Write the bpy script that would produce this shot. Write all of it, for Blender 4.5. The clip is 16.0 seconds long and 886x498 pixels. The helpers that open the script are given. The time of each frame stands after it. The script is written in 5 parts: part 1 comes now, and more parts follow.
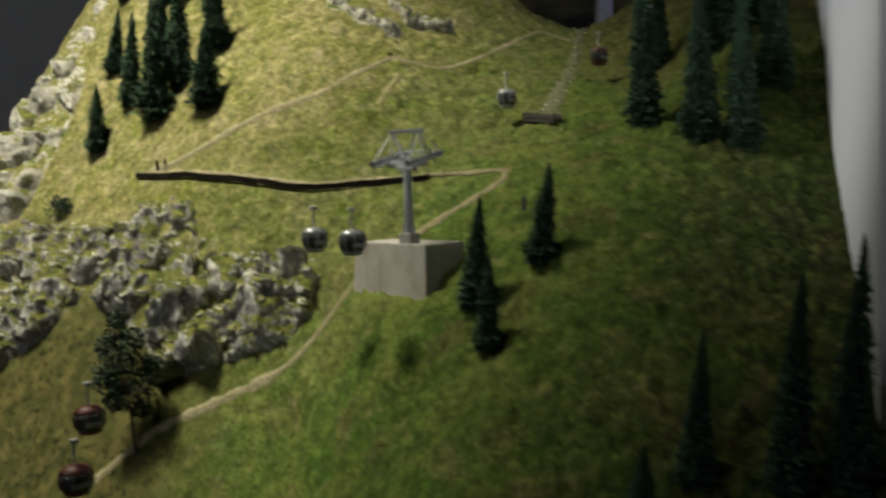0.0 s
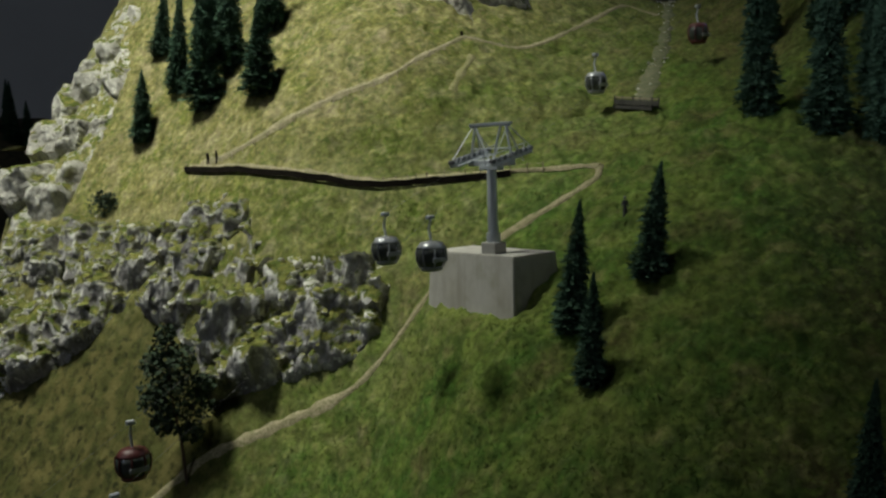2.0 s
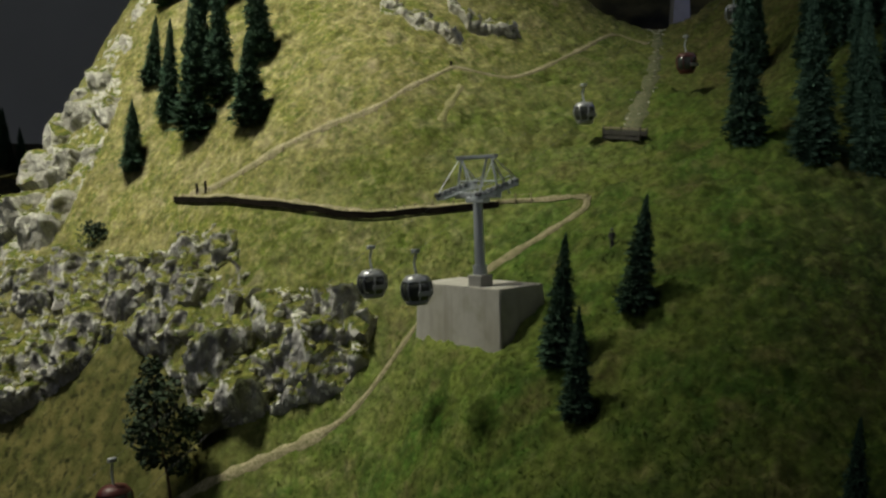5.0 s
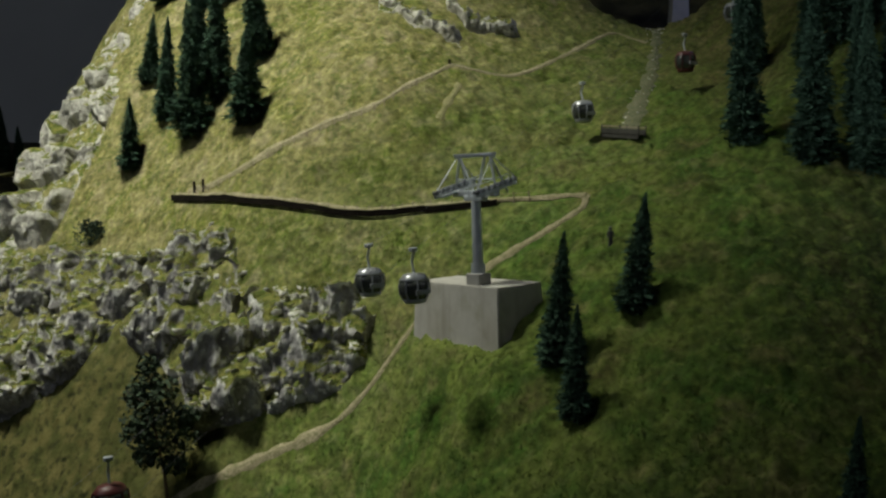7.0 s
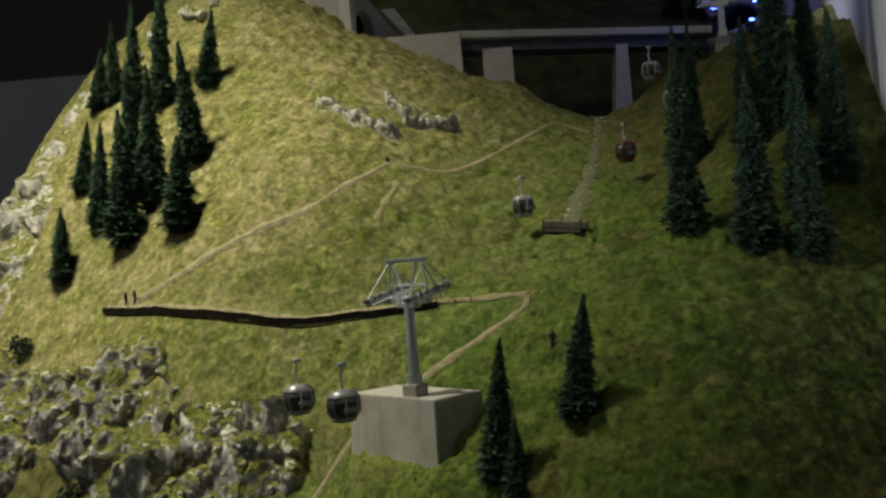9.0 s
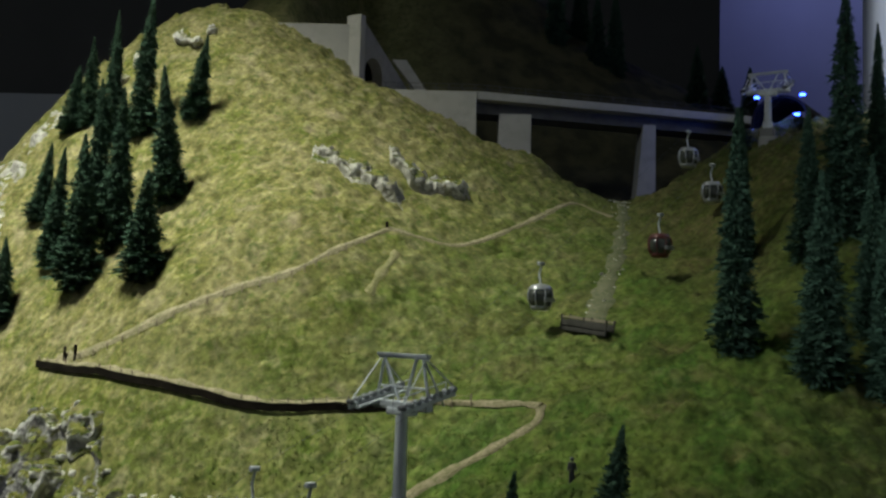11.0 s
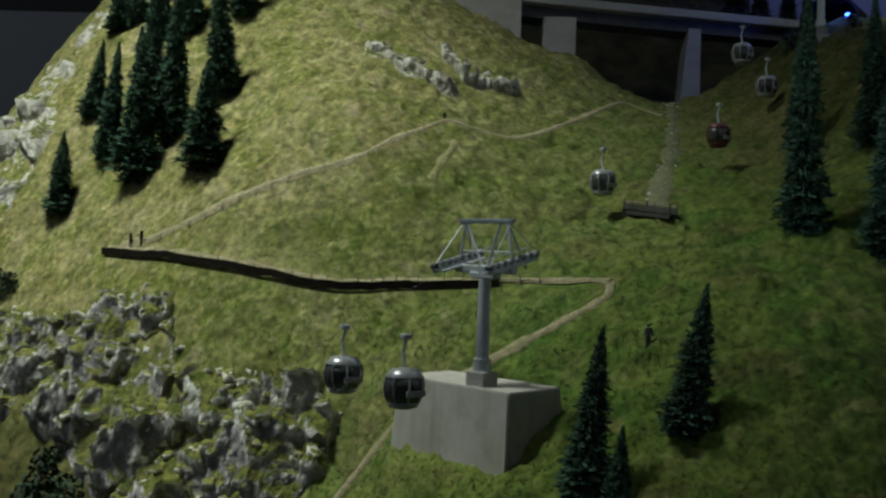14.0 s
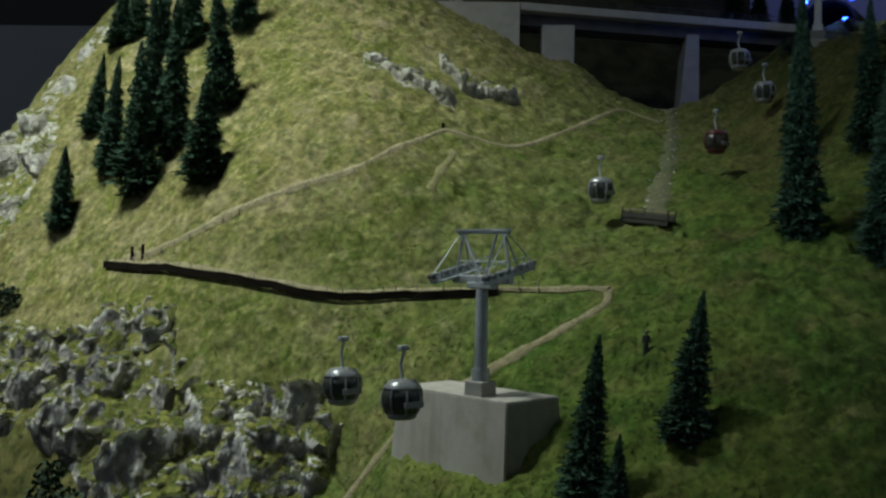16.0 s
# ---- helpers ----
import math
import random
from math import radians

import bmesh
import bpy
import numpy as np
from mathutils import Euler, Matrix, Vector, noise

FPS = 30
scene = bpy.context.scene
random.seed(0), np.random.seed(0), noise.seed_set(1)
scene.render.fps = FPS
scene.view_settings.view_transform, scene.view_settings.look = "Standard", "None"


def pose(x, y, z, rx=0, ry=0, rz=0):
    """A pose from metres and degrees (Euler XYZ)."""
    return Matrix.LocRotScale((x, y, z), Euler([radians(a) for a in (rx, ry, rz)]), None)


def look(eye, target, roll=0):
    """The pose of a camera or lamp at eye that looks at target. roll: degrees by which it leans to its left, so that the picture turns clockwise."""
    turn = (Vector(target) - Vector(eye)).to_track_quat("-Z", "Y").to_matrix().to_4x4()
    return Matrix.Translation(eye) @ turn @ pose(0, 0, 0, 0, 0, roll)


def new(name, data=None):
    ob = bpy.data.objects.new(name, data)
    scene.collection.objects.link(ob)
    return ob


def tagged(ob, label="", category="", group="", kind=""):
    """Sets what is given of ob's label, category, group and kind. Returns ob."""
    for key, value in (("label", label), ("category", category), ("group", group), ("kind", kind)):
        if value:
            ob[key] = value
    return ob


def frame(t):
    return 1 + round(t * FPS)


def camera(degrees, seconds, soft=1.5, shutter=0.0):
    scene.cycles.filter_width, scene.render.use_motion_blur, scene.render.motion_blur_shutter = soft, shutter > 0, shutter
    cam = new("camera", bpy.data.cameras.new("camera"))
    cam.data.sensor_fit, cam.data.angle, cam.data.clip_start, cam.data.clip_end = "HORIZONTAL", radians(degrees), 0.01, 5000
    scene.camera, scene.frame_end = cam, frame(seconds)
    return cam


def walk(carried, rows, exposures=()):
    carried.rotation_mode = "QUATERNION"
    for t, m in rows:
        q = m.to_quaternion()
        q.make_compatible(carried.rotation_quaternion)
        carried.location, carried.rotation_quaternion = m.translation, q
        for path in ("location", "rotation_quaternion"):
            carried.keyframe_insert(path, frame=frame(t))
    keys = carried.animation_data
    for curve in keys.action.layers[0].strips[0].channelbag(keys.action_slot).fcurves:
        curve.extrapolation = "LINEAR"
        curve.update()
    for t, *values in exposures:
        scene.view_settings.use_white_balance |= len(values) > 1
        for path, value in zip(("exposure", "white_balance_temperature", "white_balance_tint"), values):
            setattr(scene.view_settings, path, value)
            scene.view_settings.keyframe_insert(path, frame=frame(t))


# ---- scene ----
cam = camera(49.5, 16.0, 2.5, 0.5)
PATH = [
    (0, (0.0194, 0.0812, 1.3279), (-0.0497, 2.0750, 1.1868), -1.83),
    (0.5, (-0.0277, 0.1490, 1.3576), (-0.1977, 2.1368, 1.2161), -1.13),
    (1, (-0.0346, 0.2033, 1.3507), (-0.1892, 2.1860, 1.1388), 0.61),
    (1.5, (-0.0254, 0.2144, 1.3537), (-0.1919, 2.1983, 1.1622), -1.61),
    (2, (-0.0235, 0.2135, 1.3549), (-0.1921, 2.1970, 1.1624), -2.07),
    (2.5, (-0.0205, 0.2076, 1.3620), (-0.1964, 2.1912, 1.1770), -3.75),
    (3, (-0.0156, 0.2059, 1.3667), (-0.1981, 2.1906, 1.1999), -5.29),
    (3.5, (-0.0116, 0.2154, 1.3659), (-0.1980, 2.2004, 1.2074), -4.03),
    (4, (-0.0124, 0.2156, 1.3659), (-0.1836, 2.2031, 1.2222), -2.75),
    (6.5, (-0.0125, 0.2231, 1.3622), (-0.1741, 2.2105, 1.2077), -2.03),
    (7, (-0.0121, 0.2215, 1.3631), (-0.1730, 2.2095, 1.2143), -2.12),
    (7.5, (-0.0131, 0.2201, 1.3632), (-0.1729, 2.2086, 1.2203), -2.21),
    (8, (-0.0131, 0.2165, 1.3713), (-0.1694, 2.2085, 1.2854), -2.53),
    (8.5, (0.0026, 0.2060, 1.3844), (-0.1400, 2.1986, 1.4803), -3.63),
    (9, (0.0213, 0.2650, 1.3801), (-0.0713, 2.2627, 1.4024), -4.48),
    (11.5, (-0.0154, 0.4235, 1.4120), (-0.0559, 2.4165, 1.5743), 2.28),
    (12, (-0.0115, 0.4217, 1.4120), (-0.0545, 2.4148, 1.5729), 1.80),
    (12.5, (-0.0179, 0.4223, 1.4072), (-0.0528, 2.4166, 1.5547), 2.35),
    (13, (-0.0515, 0.4171, 1.3653), (-0.0768, 2.4166, 1.4030), 1.78),
    (13.5, (-0.0633, 0.4105, 1.3555), (-0.1195, 2.4097, 1.3662), 1.68),
    (14, (-0.0630, 0.4101, 1.3560), (-0.1208, 2.4092, 1.3702), 1.88),
    (14.5, (-0.0613, 0.4107, 1.3586), (-0.1230, 2.4096, 1.3816), 1.66),
    (15, (-0.0590, 0.4115, 1.3585), (-0.1241, 2.4102, 1.3864), 1.55),
    (15.5, (-0.0587, 0.4101, 1.3581), (-0.1248, 2.4088, 1.3868), 1.69),
    (16, (-0.0567, 0.4068, 1.3590), (-0.1265, 2.4053, 1.3871), 1.14),
]
walk(cam, [(t, look(eye, target, roll)) for t, eye, target, roll in PATH], [(0.0, 0.42, 7200, 13), (0.5, 0.24, 7050, 11), (1.2, 0.0, 6450, 10), (2.2, 0.0, 6350, 10), (3.0, 0.0, 6100, 10), (4.0, 0.0, 6750, 10), (6.5, 0.0, 6950, 10), (7.2, -0.02, 6400, 10), (8.2, 0.0, 6400, 11), (8.5, 0.06, 6600, 12), (9.0, 0.15, 7350, 11), (9.2, 0.15, 7350, 11), (11.3, 0.2, 6300, 7), (12.5, 0.15, 6250, 6), (13.3, -0.12, 6150, 5), (16.0, -0.2, 5950, 5)])


# ---- world and light ----
world = bpy.data.worlds.new("world")
scene.world = world
world.use_nodes = True
world.node_tree.nodes["Background"].inputs[0].default_value = (0.55, 0.62, 0.75, 1)
world.node_tree.nodes["Background"].inputs[1].default_value = 0.09


def lamp(name, kind, m, energy, colour, size=0.1, cone=60.0, blend=0.5):
    data = bpy.data.lights.new(name, kind)
    data.energy, data.color = energy, colour
    if kind == "SPOT":
        data.spot_size, data.spot_blend, data.shadow_soft_size = radians(cone), blend, size
    elif kind == "AREA":
        data.size = size
    else:
        data.shadow_soft_size = size
    ob = new(name, data)
    ob.matrix_world = m
    return ob


# the exhibition spotlight, high on the visitor's side
lamp("spotlight", "SPOT", look((-1.05, 1.2, 3.35), (-0.495, 1.47, 1.53)), 305, (0.98, 1.0, 0.85), 0.22, 43, 1.0)
# cool fill added from the hall behind the visitors, without a known source
lamp("fill_lamp", "AREA", look((-2.3, -1.1, 3.2), (-0.4, 1.7, 1.4)), 10.5, (0.8, 0.9, 1.0), 0.8)
# violet stage light beyond the layout
lamp("stage_light", "AREA", look((1.6, 3.9, 3.3), (1.4, 4.6, 2.2)), 4.5, (0.35, 0.4, 1.0), 0.4)
# two unseen spots added to brighten the white board
lamp("board_fill", "SPOT", look((-1.6, 0.6, 2.05), (0.43, 1.08, 1.52)), 70, (0.84, 0.92, 1.0), 0.06, 20, 1.0)
lamp("board_fill", "SPOT", look((-0.2, 1.7, 3.3), (0.57, 1.7, 2.02)), 90, (0.84, 0.92, 1.0), 0.06, 20, 1.0)


# ---- materials ----
def mix(nodes, links, fac, a, b):
    n = nodes.new("ShaderNodeMix")
    n.data_type = "RGBA"
    for socket, value in ((n.inputs[0], fac), (n.inputs[6], a), (n.inputs[7], b)):
        if isinstance(value, (int, float)):
            socket.default_value = value
        elif isinstance(value, tuple):
            socket.default_value = (*value, 1)
        else:
            links.new(value, socket)
    return n.outputs[2]


def noise_fac(nodes, links, coord, scale, low=0.4, high=0.6, detail=4.0):
    n = nodes.new("ShaderNodeTexNoise")
    n.inputs["Scale"].default_value, n.inputs["Detail"].default_value = scale, detail
    links.new(coord, n.inputs["Vector"])
    r = nodes.new("ShaderNodeMapRange")
    r.inputs[1].default_value, r.inputs[2].default_value = low, high
    links.new(n.outputs[0], r.inputs[0])
    return r.outputs[0]


def material(name, colours, scales=(30.0, 200.0), rough=0.8, metal=0.0, bump=0.0, bump_scale=300.0, per="", spread=0.0):
    """Base colour from two or three colours mixed by noise at two scales; per: 'object' or 'island' varies the brightness."""
    m = bpy.data.materials.new(name)
    m.use_nodes = True
    nodes, links = m.node_tree.nodes, m.node_tree.links
    shader = nodes["Principled BSDF"]
    coord = nodes.new("ShaderNodeTexCoord").outputs["Object"]
    col = mix(nodes, links, noise_fac(nodes, links, coord, scales[0], 0.35, 0.65), colours[0], colours[1])
    if len(colours) > 2:
        col = mix(nodes, links, noise_fac(nodes, links, coord, scales[1], 0.45, 0.7), col, colours[2])
    if per:
        if per == "island":
            out = nodes.new("ShaderNodeNewGeometry").outputs["Random Per Island"]
        else:
            out = nodes.new("ShaderNodeObjectInfo").outputs["Random"]
        r = nodes.new("ShaderNodeMapRange")
        r.inputs[3].default_value, r.inputs[4].default_value = 1 - spread, 1 + spread
        links.new(out, r.inputs[0])
        hsv = nodes.new("ShaderNodeHueSaturation")
        links.new(r.outputs[0], hsv.inputs["Value"])
        links.new(col, hsv.inputs["Color"])
        col = hsv.outputs[0]
    links.new(col, shader.inputs["Base Color"])
    shader.inputs["Roughness"].default_value, shader.inputs["Metallic"].default_value = rough, metal
    if bump:
        n = nodes.new("ShaderNodeTexNoise")
        n.inputs["Scale"].default_value, n.inputs["Detail"].default_value = bump_scale, 6
        links.new(coord, n.inputs["Vector"])
        b = nodes.new("ShaderNodeBump")
        b.inputs["Strength"].default_value, b.inputs["Distance"].default_value = bump, 0.002
        links.new(n.outputs[0], b.inputs["Height"])
        links.new(b.outputs[0], shader.inputs["Normal"])
    return m


CONCRETE = material("concrete", ((0.41, 0.39, 0.35), (0.46, 0.44, 0.40), (0.38, 0.36, 0.32)), (14, 60), 0.92, 0, 0.15, 700)


def stained(name):
    """Cast concrete with rain streaks running down its sides and a mossy tinge."""
    m = material(name, ((0.40, 0.38, 0.345), (0.46, 0.44, 0.40), (0.37, 0.35, 0.31)), (14, 60), 0.92, 0, 0.15, 700)
    nodes, links = m.node_tree.nodes, m.node_tree.links
    shader = nodes["Principled BSDF"]
    base = shader.inputs["Base Color"].links[0].from_socket
    stretch = nodes.new("ShaderNodeMapping")
    stretch.inputs["Scale"].default_value = (1.0, 1.0, 0.12)
    links.new(nodes.new("ShaderNodeTexCoord").outputs["Object"], stretch.inputs["Vector"])
    streaks = mix(nodes, links, noise_fac(nodes, links, stretch.outputs[0], 75, 0.5, 0.72), base, (0.335, 0.315, 0.275))
    coord = nodes.new("ShaderNodeNewGeometry").outputs["Position"]
    links.new(mix(nodes, links, noise_fac(nodes, links, coord, 30, 0.58, 0.75), streaks, (0.30, 0.29, 0.22)), shader.inputs["Base Color"])
    return m


CONCRETE_STAINED = stained("stained_concrete")
CONCRETE_DARK = material("weathered_concrete", ((0.29, 0.28, 0.26), (0.33, 0.32, 0.30), (0.26, 0.25, 0.23)), (14, 60), 0.9, 0, 0.25, 500)
# darker concrete: the deck's shadow on the girder is put into the colour
CONCRETE_SHADED = material("shaded_concrete", ((0.13, 0.125, 0.115), (0.17, 0.165, 0.15), (0.10, 0.096, 0.09)), (14, 60), 0.92, 0, 0.25, 500)
STEEL = material("galvanised_steel", ((0.46, 0.49, 0.52), (0.56, 0.59, 0.62)), (60, 300), 0.5, 0.4)
# paler copy of the steel: station light on the ridge pylon, put into colour
LIT_STEEL = material("lit_steel", ((0.70, 0.71, 0.72), (0.78, 0.79, 0.80)), (60, 300), 0.5)
DARK_STEEL = material("dark_steel", ((0.07, 0.07, 0.08), (0.12, 0.12, 0.13)), (80, 300), 0.5, 0.5)
GREY_RUBBER = material("grey_rubber", ((0.16, 0.17, 0.19), (0.24, 0.25, 0.27)), (80, 300), 0.5, 0.2)
NEEDLES = material("fir_needles", ((0.045, 0.088, 0.056), (0.068, 0.120, 0.076), (0.026, 0.055, 0.040)), (40, 250), 0.95, 0, 0, 1, "island", 0.25)
NEEDLES.node_tree.nodes["Principled BSDF"].inputs["Specular IOR Level"].default_value = 0.1
BARK = material("bark", ((0.06, 0.04, 0.025), (0.09, 0.06, 0.04)), (60, 300), 0.9, 0, 0.4, 800)


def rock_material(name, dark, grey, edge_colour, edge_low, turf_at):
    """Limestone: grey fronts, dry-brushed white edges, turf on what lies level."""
    m = bpy.data.materials.new(name)
    m.use_nodes = True
    nodes, links = m.node_tree.nodes, m.node_tree.links
    shader = nodes["Principled BSDF"]
    geo = nodes.new("ShaderNodeNewGeometry")
    coord = geo.outputs["Position"]
    col = mix(nodes, links, noise_fac(nodes, links, coord, 34, 0.36, 0.64), dark, grey)
    col = mix(nodes, links, noise_fac(nodes, links, coord, 150, 0.54, 0.74), col, (0.15, 0.142, 0.136))
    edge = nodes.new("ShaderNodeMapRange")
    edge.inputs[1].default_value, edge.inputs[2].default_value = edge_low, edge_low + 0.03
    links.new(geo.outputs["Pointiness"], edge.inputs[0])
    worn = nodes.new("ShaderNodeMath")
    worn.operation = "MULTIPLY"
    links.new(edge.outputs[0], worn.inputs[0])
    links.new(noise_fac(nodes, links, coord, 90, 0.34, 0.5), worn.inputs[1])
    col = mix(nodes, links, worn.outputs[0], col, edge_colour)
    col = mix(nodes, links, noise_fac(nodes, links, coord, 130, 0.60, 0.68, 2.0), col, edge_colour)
    sep = nodes.new("ShaderNodeSeparateXYZ")
    links.new(geo.outputs["Normal"], sep.inputs[0])
    patch = nodes.new("ShaderNodeTexNoise")
    patch.inputs["Scale"].default_value = 45
    links.new(coord, patch.inputs["Vector"])
    add = nodes.new("ShaderNodeMath")
    add.operation = "MULTIPLY_ADD"
    links.new(patch.outputs[0], add.inputs[0])
    add.inputs[1].default_value = 1.6
    links.new(sep.outputs[2], add.inputs[2])
    turf = nodes.new("ShaderNodeMapRange")
    turf.inputs[1].default_value, turf.inputs[2].default_value = turf_at, turf_at + 0.13
    links.new(add.outputs[0], turf.inputs[0])
    green = mix(nodes, links, noise_fac(nodes, links, coord, 120, 0.4, 0.6), (0.075, 0.10, 0.02), (0.2, 0.195, 0.05))
    col = mix(nodes, links, turf.outputs[0], col, green)
    links.new(col, shader.inputs["Base Color"])
    shader.inputs["Roughness"].default_value = 0.95
    shader.inputs["Specular IOR Level"].default_value = 0.2
    n = nodes.new("ShaderNodeTexNoise")
    n.inputs["Scale"].default_value, n.inputs["Detail"].default_value = 240, 6
    links.new(coord, n.inputs["Vector"])
    b = nodes.new("ShaderNodeBump")
    b.inputs["Strength"].default_value, b.inputs["Distance"].default_value = 0.8, 0.003
    links.new(n.outputs[0], b.inputs["Height"])
    links.new(b.outputs[0], shader.inputs["Normal"])
    return m


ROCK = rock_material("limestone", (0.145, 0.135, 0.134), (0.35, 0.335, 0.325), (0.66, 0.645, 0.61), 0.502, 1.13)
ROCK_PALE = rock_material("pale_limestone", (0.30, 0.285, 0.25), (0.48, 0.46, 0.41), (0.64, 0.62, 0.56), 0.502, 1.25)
SOIL = material("gravel_path", ((0.20, 0.172, 0.095), (0.31, 0.265, 0.165), (0.125, 0.13, 0.05)), (90, 330), 0.95, 0, 0.5, 700)
# nearly black: shade on the overhung terrace boards is part of this colour
TIMBER = material("dark_timber", ((0.010, 0.008, 0.006), (0.022, 0.017, 0.012)), (60, 300), 0.95, 0, 0.3, 600)
TIMBER.node_tree.nodes["Principled BSDF"].inputs["Specular IOR Level"].default_value = 0.1
PALE_TIMBER = material("weathered_timber", ((0.22, 0.18, 0.13), (0.30, 0.25, 0.18)), (60, 300), 0.85, 0, 0.3, 600)
HUMUS = material("dark_forest_floor", ((0.045, 0.042, 0.02), (0.07, 0.058, 0.03), (0.024, 0.028, 0.012)), (20, 90), 0.95, 0, 0.6, 150)
WALL_DARK = material("charcoal_wall", ((0.085, 0.082, 0.078), (0.10, 0.096, 0.09)), (3, 40), 0.85)
WALL_WHITE = material("white_board", ((0.74, 0.74, 0.74), (0.78, 0.78, 0.77)), (3, 40), 0.7)
WALL_GREY = material("grey_wall", ((0.25, 0.25, 0.27), (0.28, 0.28, 0.30)), (3, 40), 0.8)
BACKDROP = material("backdrop_grey", ((0.50, 0.50, 0.52), (0.54, 0.54, 0.56)), (3, 40), 0.85)

# ---- the hill ----
# heights of the modelled hill on a 0.2 m grid, front to back along each line, from the west edge to the east
X0, Y0, STEP = -1.0, 0.6, 0.2
HEIGHTS = np.array([
    [0.03, 0.24, 0.46, 0.7, 0.95, 1.18, 1.33, 1.46, 1.62, 1.79],
    [0.24, 0.39, 0.55, 0.73, 1.01, 1.35, 1.52, 1.65, 1.74, 1.79],
    [0.44, 0.53, 0.65, 0.83, 1.13, 1.42, 1.71, 1.89, 1.85, 1.79],
    [0.63, 0.67, 0.74, 1.0, 1.41, 1.54, 1.85, 2.01, 1.9, 1.79],
    [0.78, 0.85, 0.91, 1.14, 1.56, 1.62, 1.77, 1.87, 1.86, 1.81],
    [0.86, 1.02, 1.2, 1.3, 1.38, 1.54, 1.67, 1.72, 1.78, 1.82],
    [0.92, 1.08, 1.25, 1.39, 1.43, 1.49, 1.56, 1.62, 1.72, 1.8],
    [0.98, 1.1, 1.22, 1.35, 1.5, 1.57, 1.65, 1.67, 1.71, 1.75],
    [1.03, 1.11, 1.19, 1.3, 1.46, 1.62, 1.76, 1.78, 1.74, 1.7],
])


def spline(v, start, count):
    t = np.abs((np.asarray(v, float)[..., None] - start) / STEP - np.arange(count))
    b = np.where(t < 1, 2 / 3 - t**2 + t**3 / 2, np.where(t < 2, (2 - t) ** 3 / 6, 0))
    return b / b.sum(-1, keepdims=True)


def ease(t):
    t = np.clip(t, 0, 1)
    return t * t * (3 - 2 * t)


def smooth_height(x, y):
    bx, by = spline(x, X0, HEIGHTS.shape[0]), spline(y, Y0, HEIGHTS.shape[1])
    z = np.einsum("...i,ij,...j->...", bx, HEIGHTS, by)
    z = z + 0.035 * np.exp(-((x + 0.065) ** 2 + (y - 1.06) ** 2) / 0.0045)
    z = z + 0.028 * np.exp(-((x + 0.112) ** 2 + (y - 1.145) ** 2) / 0.0016)
    z = z - 0.17 * ease((y - 1.87) / 0.13) * ease((x - 0.02) / 0.08)
    z = z + 0.009 * np.exp(-((x + 0.084) ** 2 + (y - 1.106) ** 2) / 0.0007)
    z = z + 0.060 * np.exp(-((x - 0.40) ** 2 + (y - 1.74) ** 2) / 0.016) - 0.02 * np.exp(-((x - 0.25) ** 2 + (y - 1.86) ** 2) / 0.006)
    z = z - 0.11 * ease((y - 1.89) / 0.03) * ease((x + 0.20) / 0.03) - 0.12 * ease((y - 1.93) / 0.03) * ease((x + 0.42) / 0.04) * ease((-0.17 - x) / 0.03)
    z = z - 0.014 * np.exp(-((x + 0.175) ** 2 + (y - 1.89) ** 2) / 0.0016)
    z = z + 0.021 * np.exp(-((x - 0.085) ** 2 / 0.0022 + (y - 1.88) ** 2 / 0.004))
    z = z - 0.012 * np.exp(-((x + 0.27) ** 2 / 0.006 + (y - 1.9) ** 2 / 0.01))
    # the bank under the eastern wood
    z = z + 0.06 * ease((x - 0.25) / 0.12) * ease((y - 1.22) / 0.1) * ease((1.72 - y) / 0.14)
    # the western rim breaks off
    d = np.maximum(0, -0.76 + 0.3 * np.maximum(0, y - 1.62) - x)
    return z - 2.0 * d * d / (d + 0.04)


def height(x, y):
    return float(smooth_height(np.array(x), np.array(y)))


def mesh_object(name, verts, faces, mat, smooth=True):
    me = bpy.data.meshes.new(name)
    me.from_pydata(verts, [], faces)
    me.materials.append(mat)
    if smooth:
        me.shade_smooth()
    return new(name, me)


def part(name, bm, mat, parent=None, label="", smooth=False):
    """Link a bmesh as ONE mesh object, under a thing or a part."""
    me = bpy.data.meshes.new(name)
    bm.normal_update()
    bm.to_mesh(me)
    bm.free()
    me.materials.append(mat)
    if smooth:
        me.shade_smooth()
    ob = new(name, me)
    if parent:
        ob.parent = parent
    return tagged(ob, label)


def box(bm, x0, x1, y0, y1, z0, z1, m=None, bevel=0.0):
    made = bmesh.ops.create_cube(bm, size=1.0, matrix=Matrix.Translation(((x0 + x1) / 2, (y0 + y1) / 2, (z0 + z1) / 2)) @ Matrix.Diagonal((x1 - x0, y1 - y0, z1 - z0, 1)))["verts"]
    if bevel:
        edges = {e for v in made for e in v.link_edges}
        made = [v for v in bmesh.ops.bevel(bm, geom=list(edges), offset=bevel, segments=2, affect="EDGES", profile=0.5)["verts"]]
    if m:
        bmesh.ops.transform(bm, matrix=m, verts=made)
    return made


def rod(bm, a, b, r0, r1=None, sides=8):
    """A round bar from a to b."""
    a, b = Vector(a), Vector(b)
    m = Matrix.Translation((a + b) / 2) @ (b - a).to_track_quat("Z", "Y").to_matrix().to_4x4()
    bmesh.ops.create_cone(bm, cap_ends=True, segments=sides, radius1=r0, radius2=r0 if r1 is None else r1, depth=(b - a).length, matrix=m)


GRASS = bpy.data.materials.new("grass_mat")
GRASS.use_nodes = True


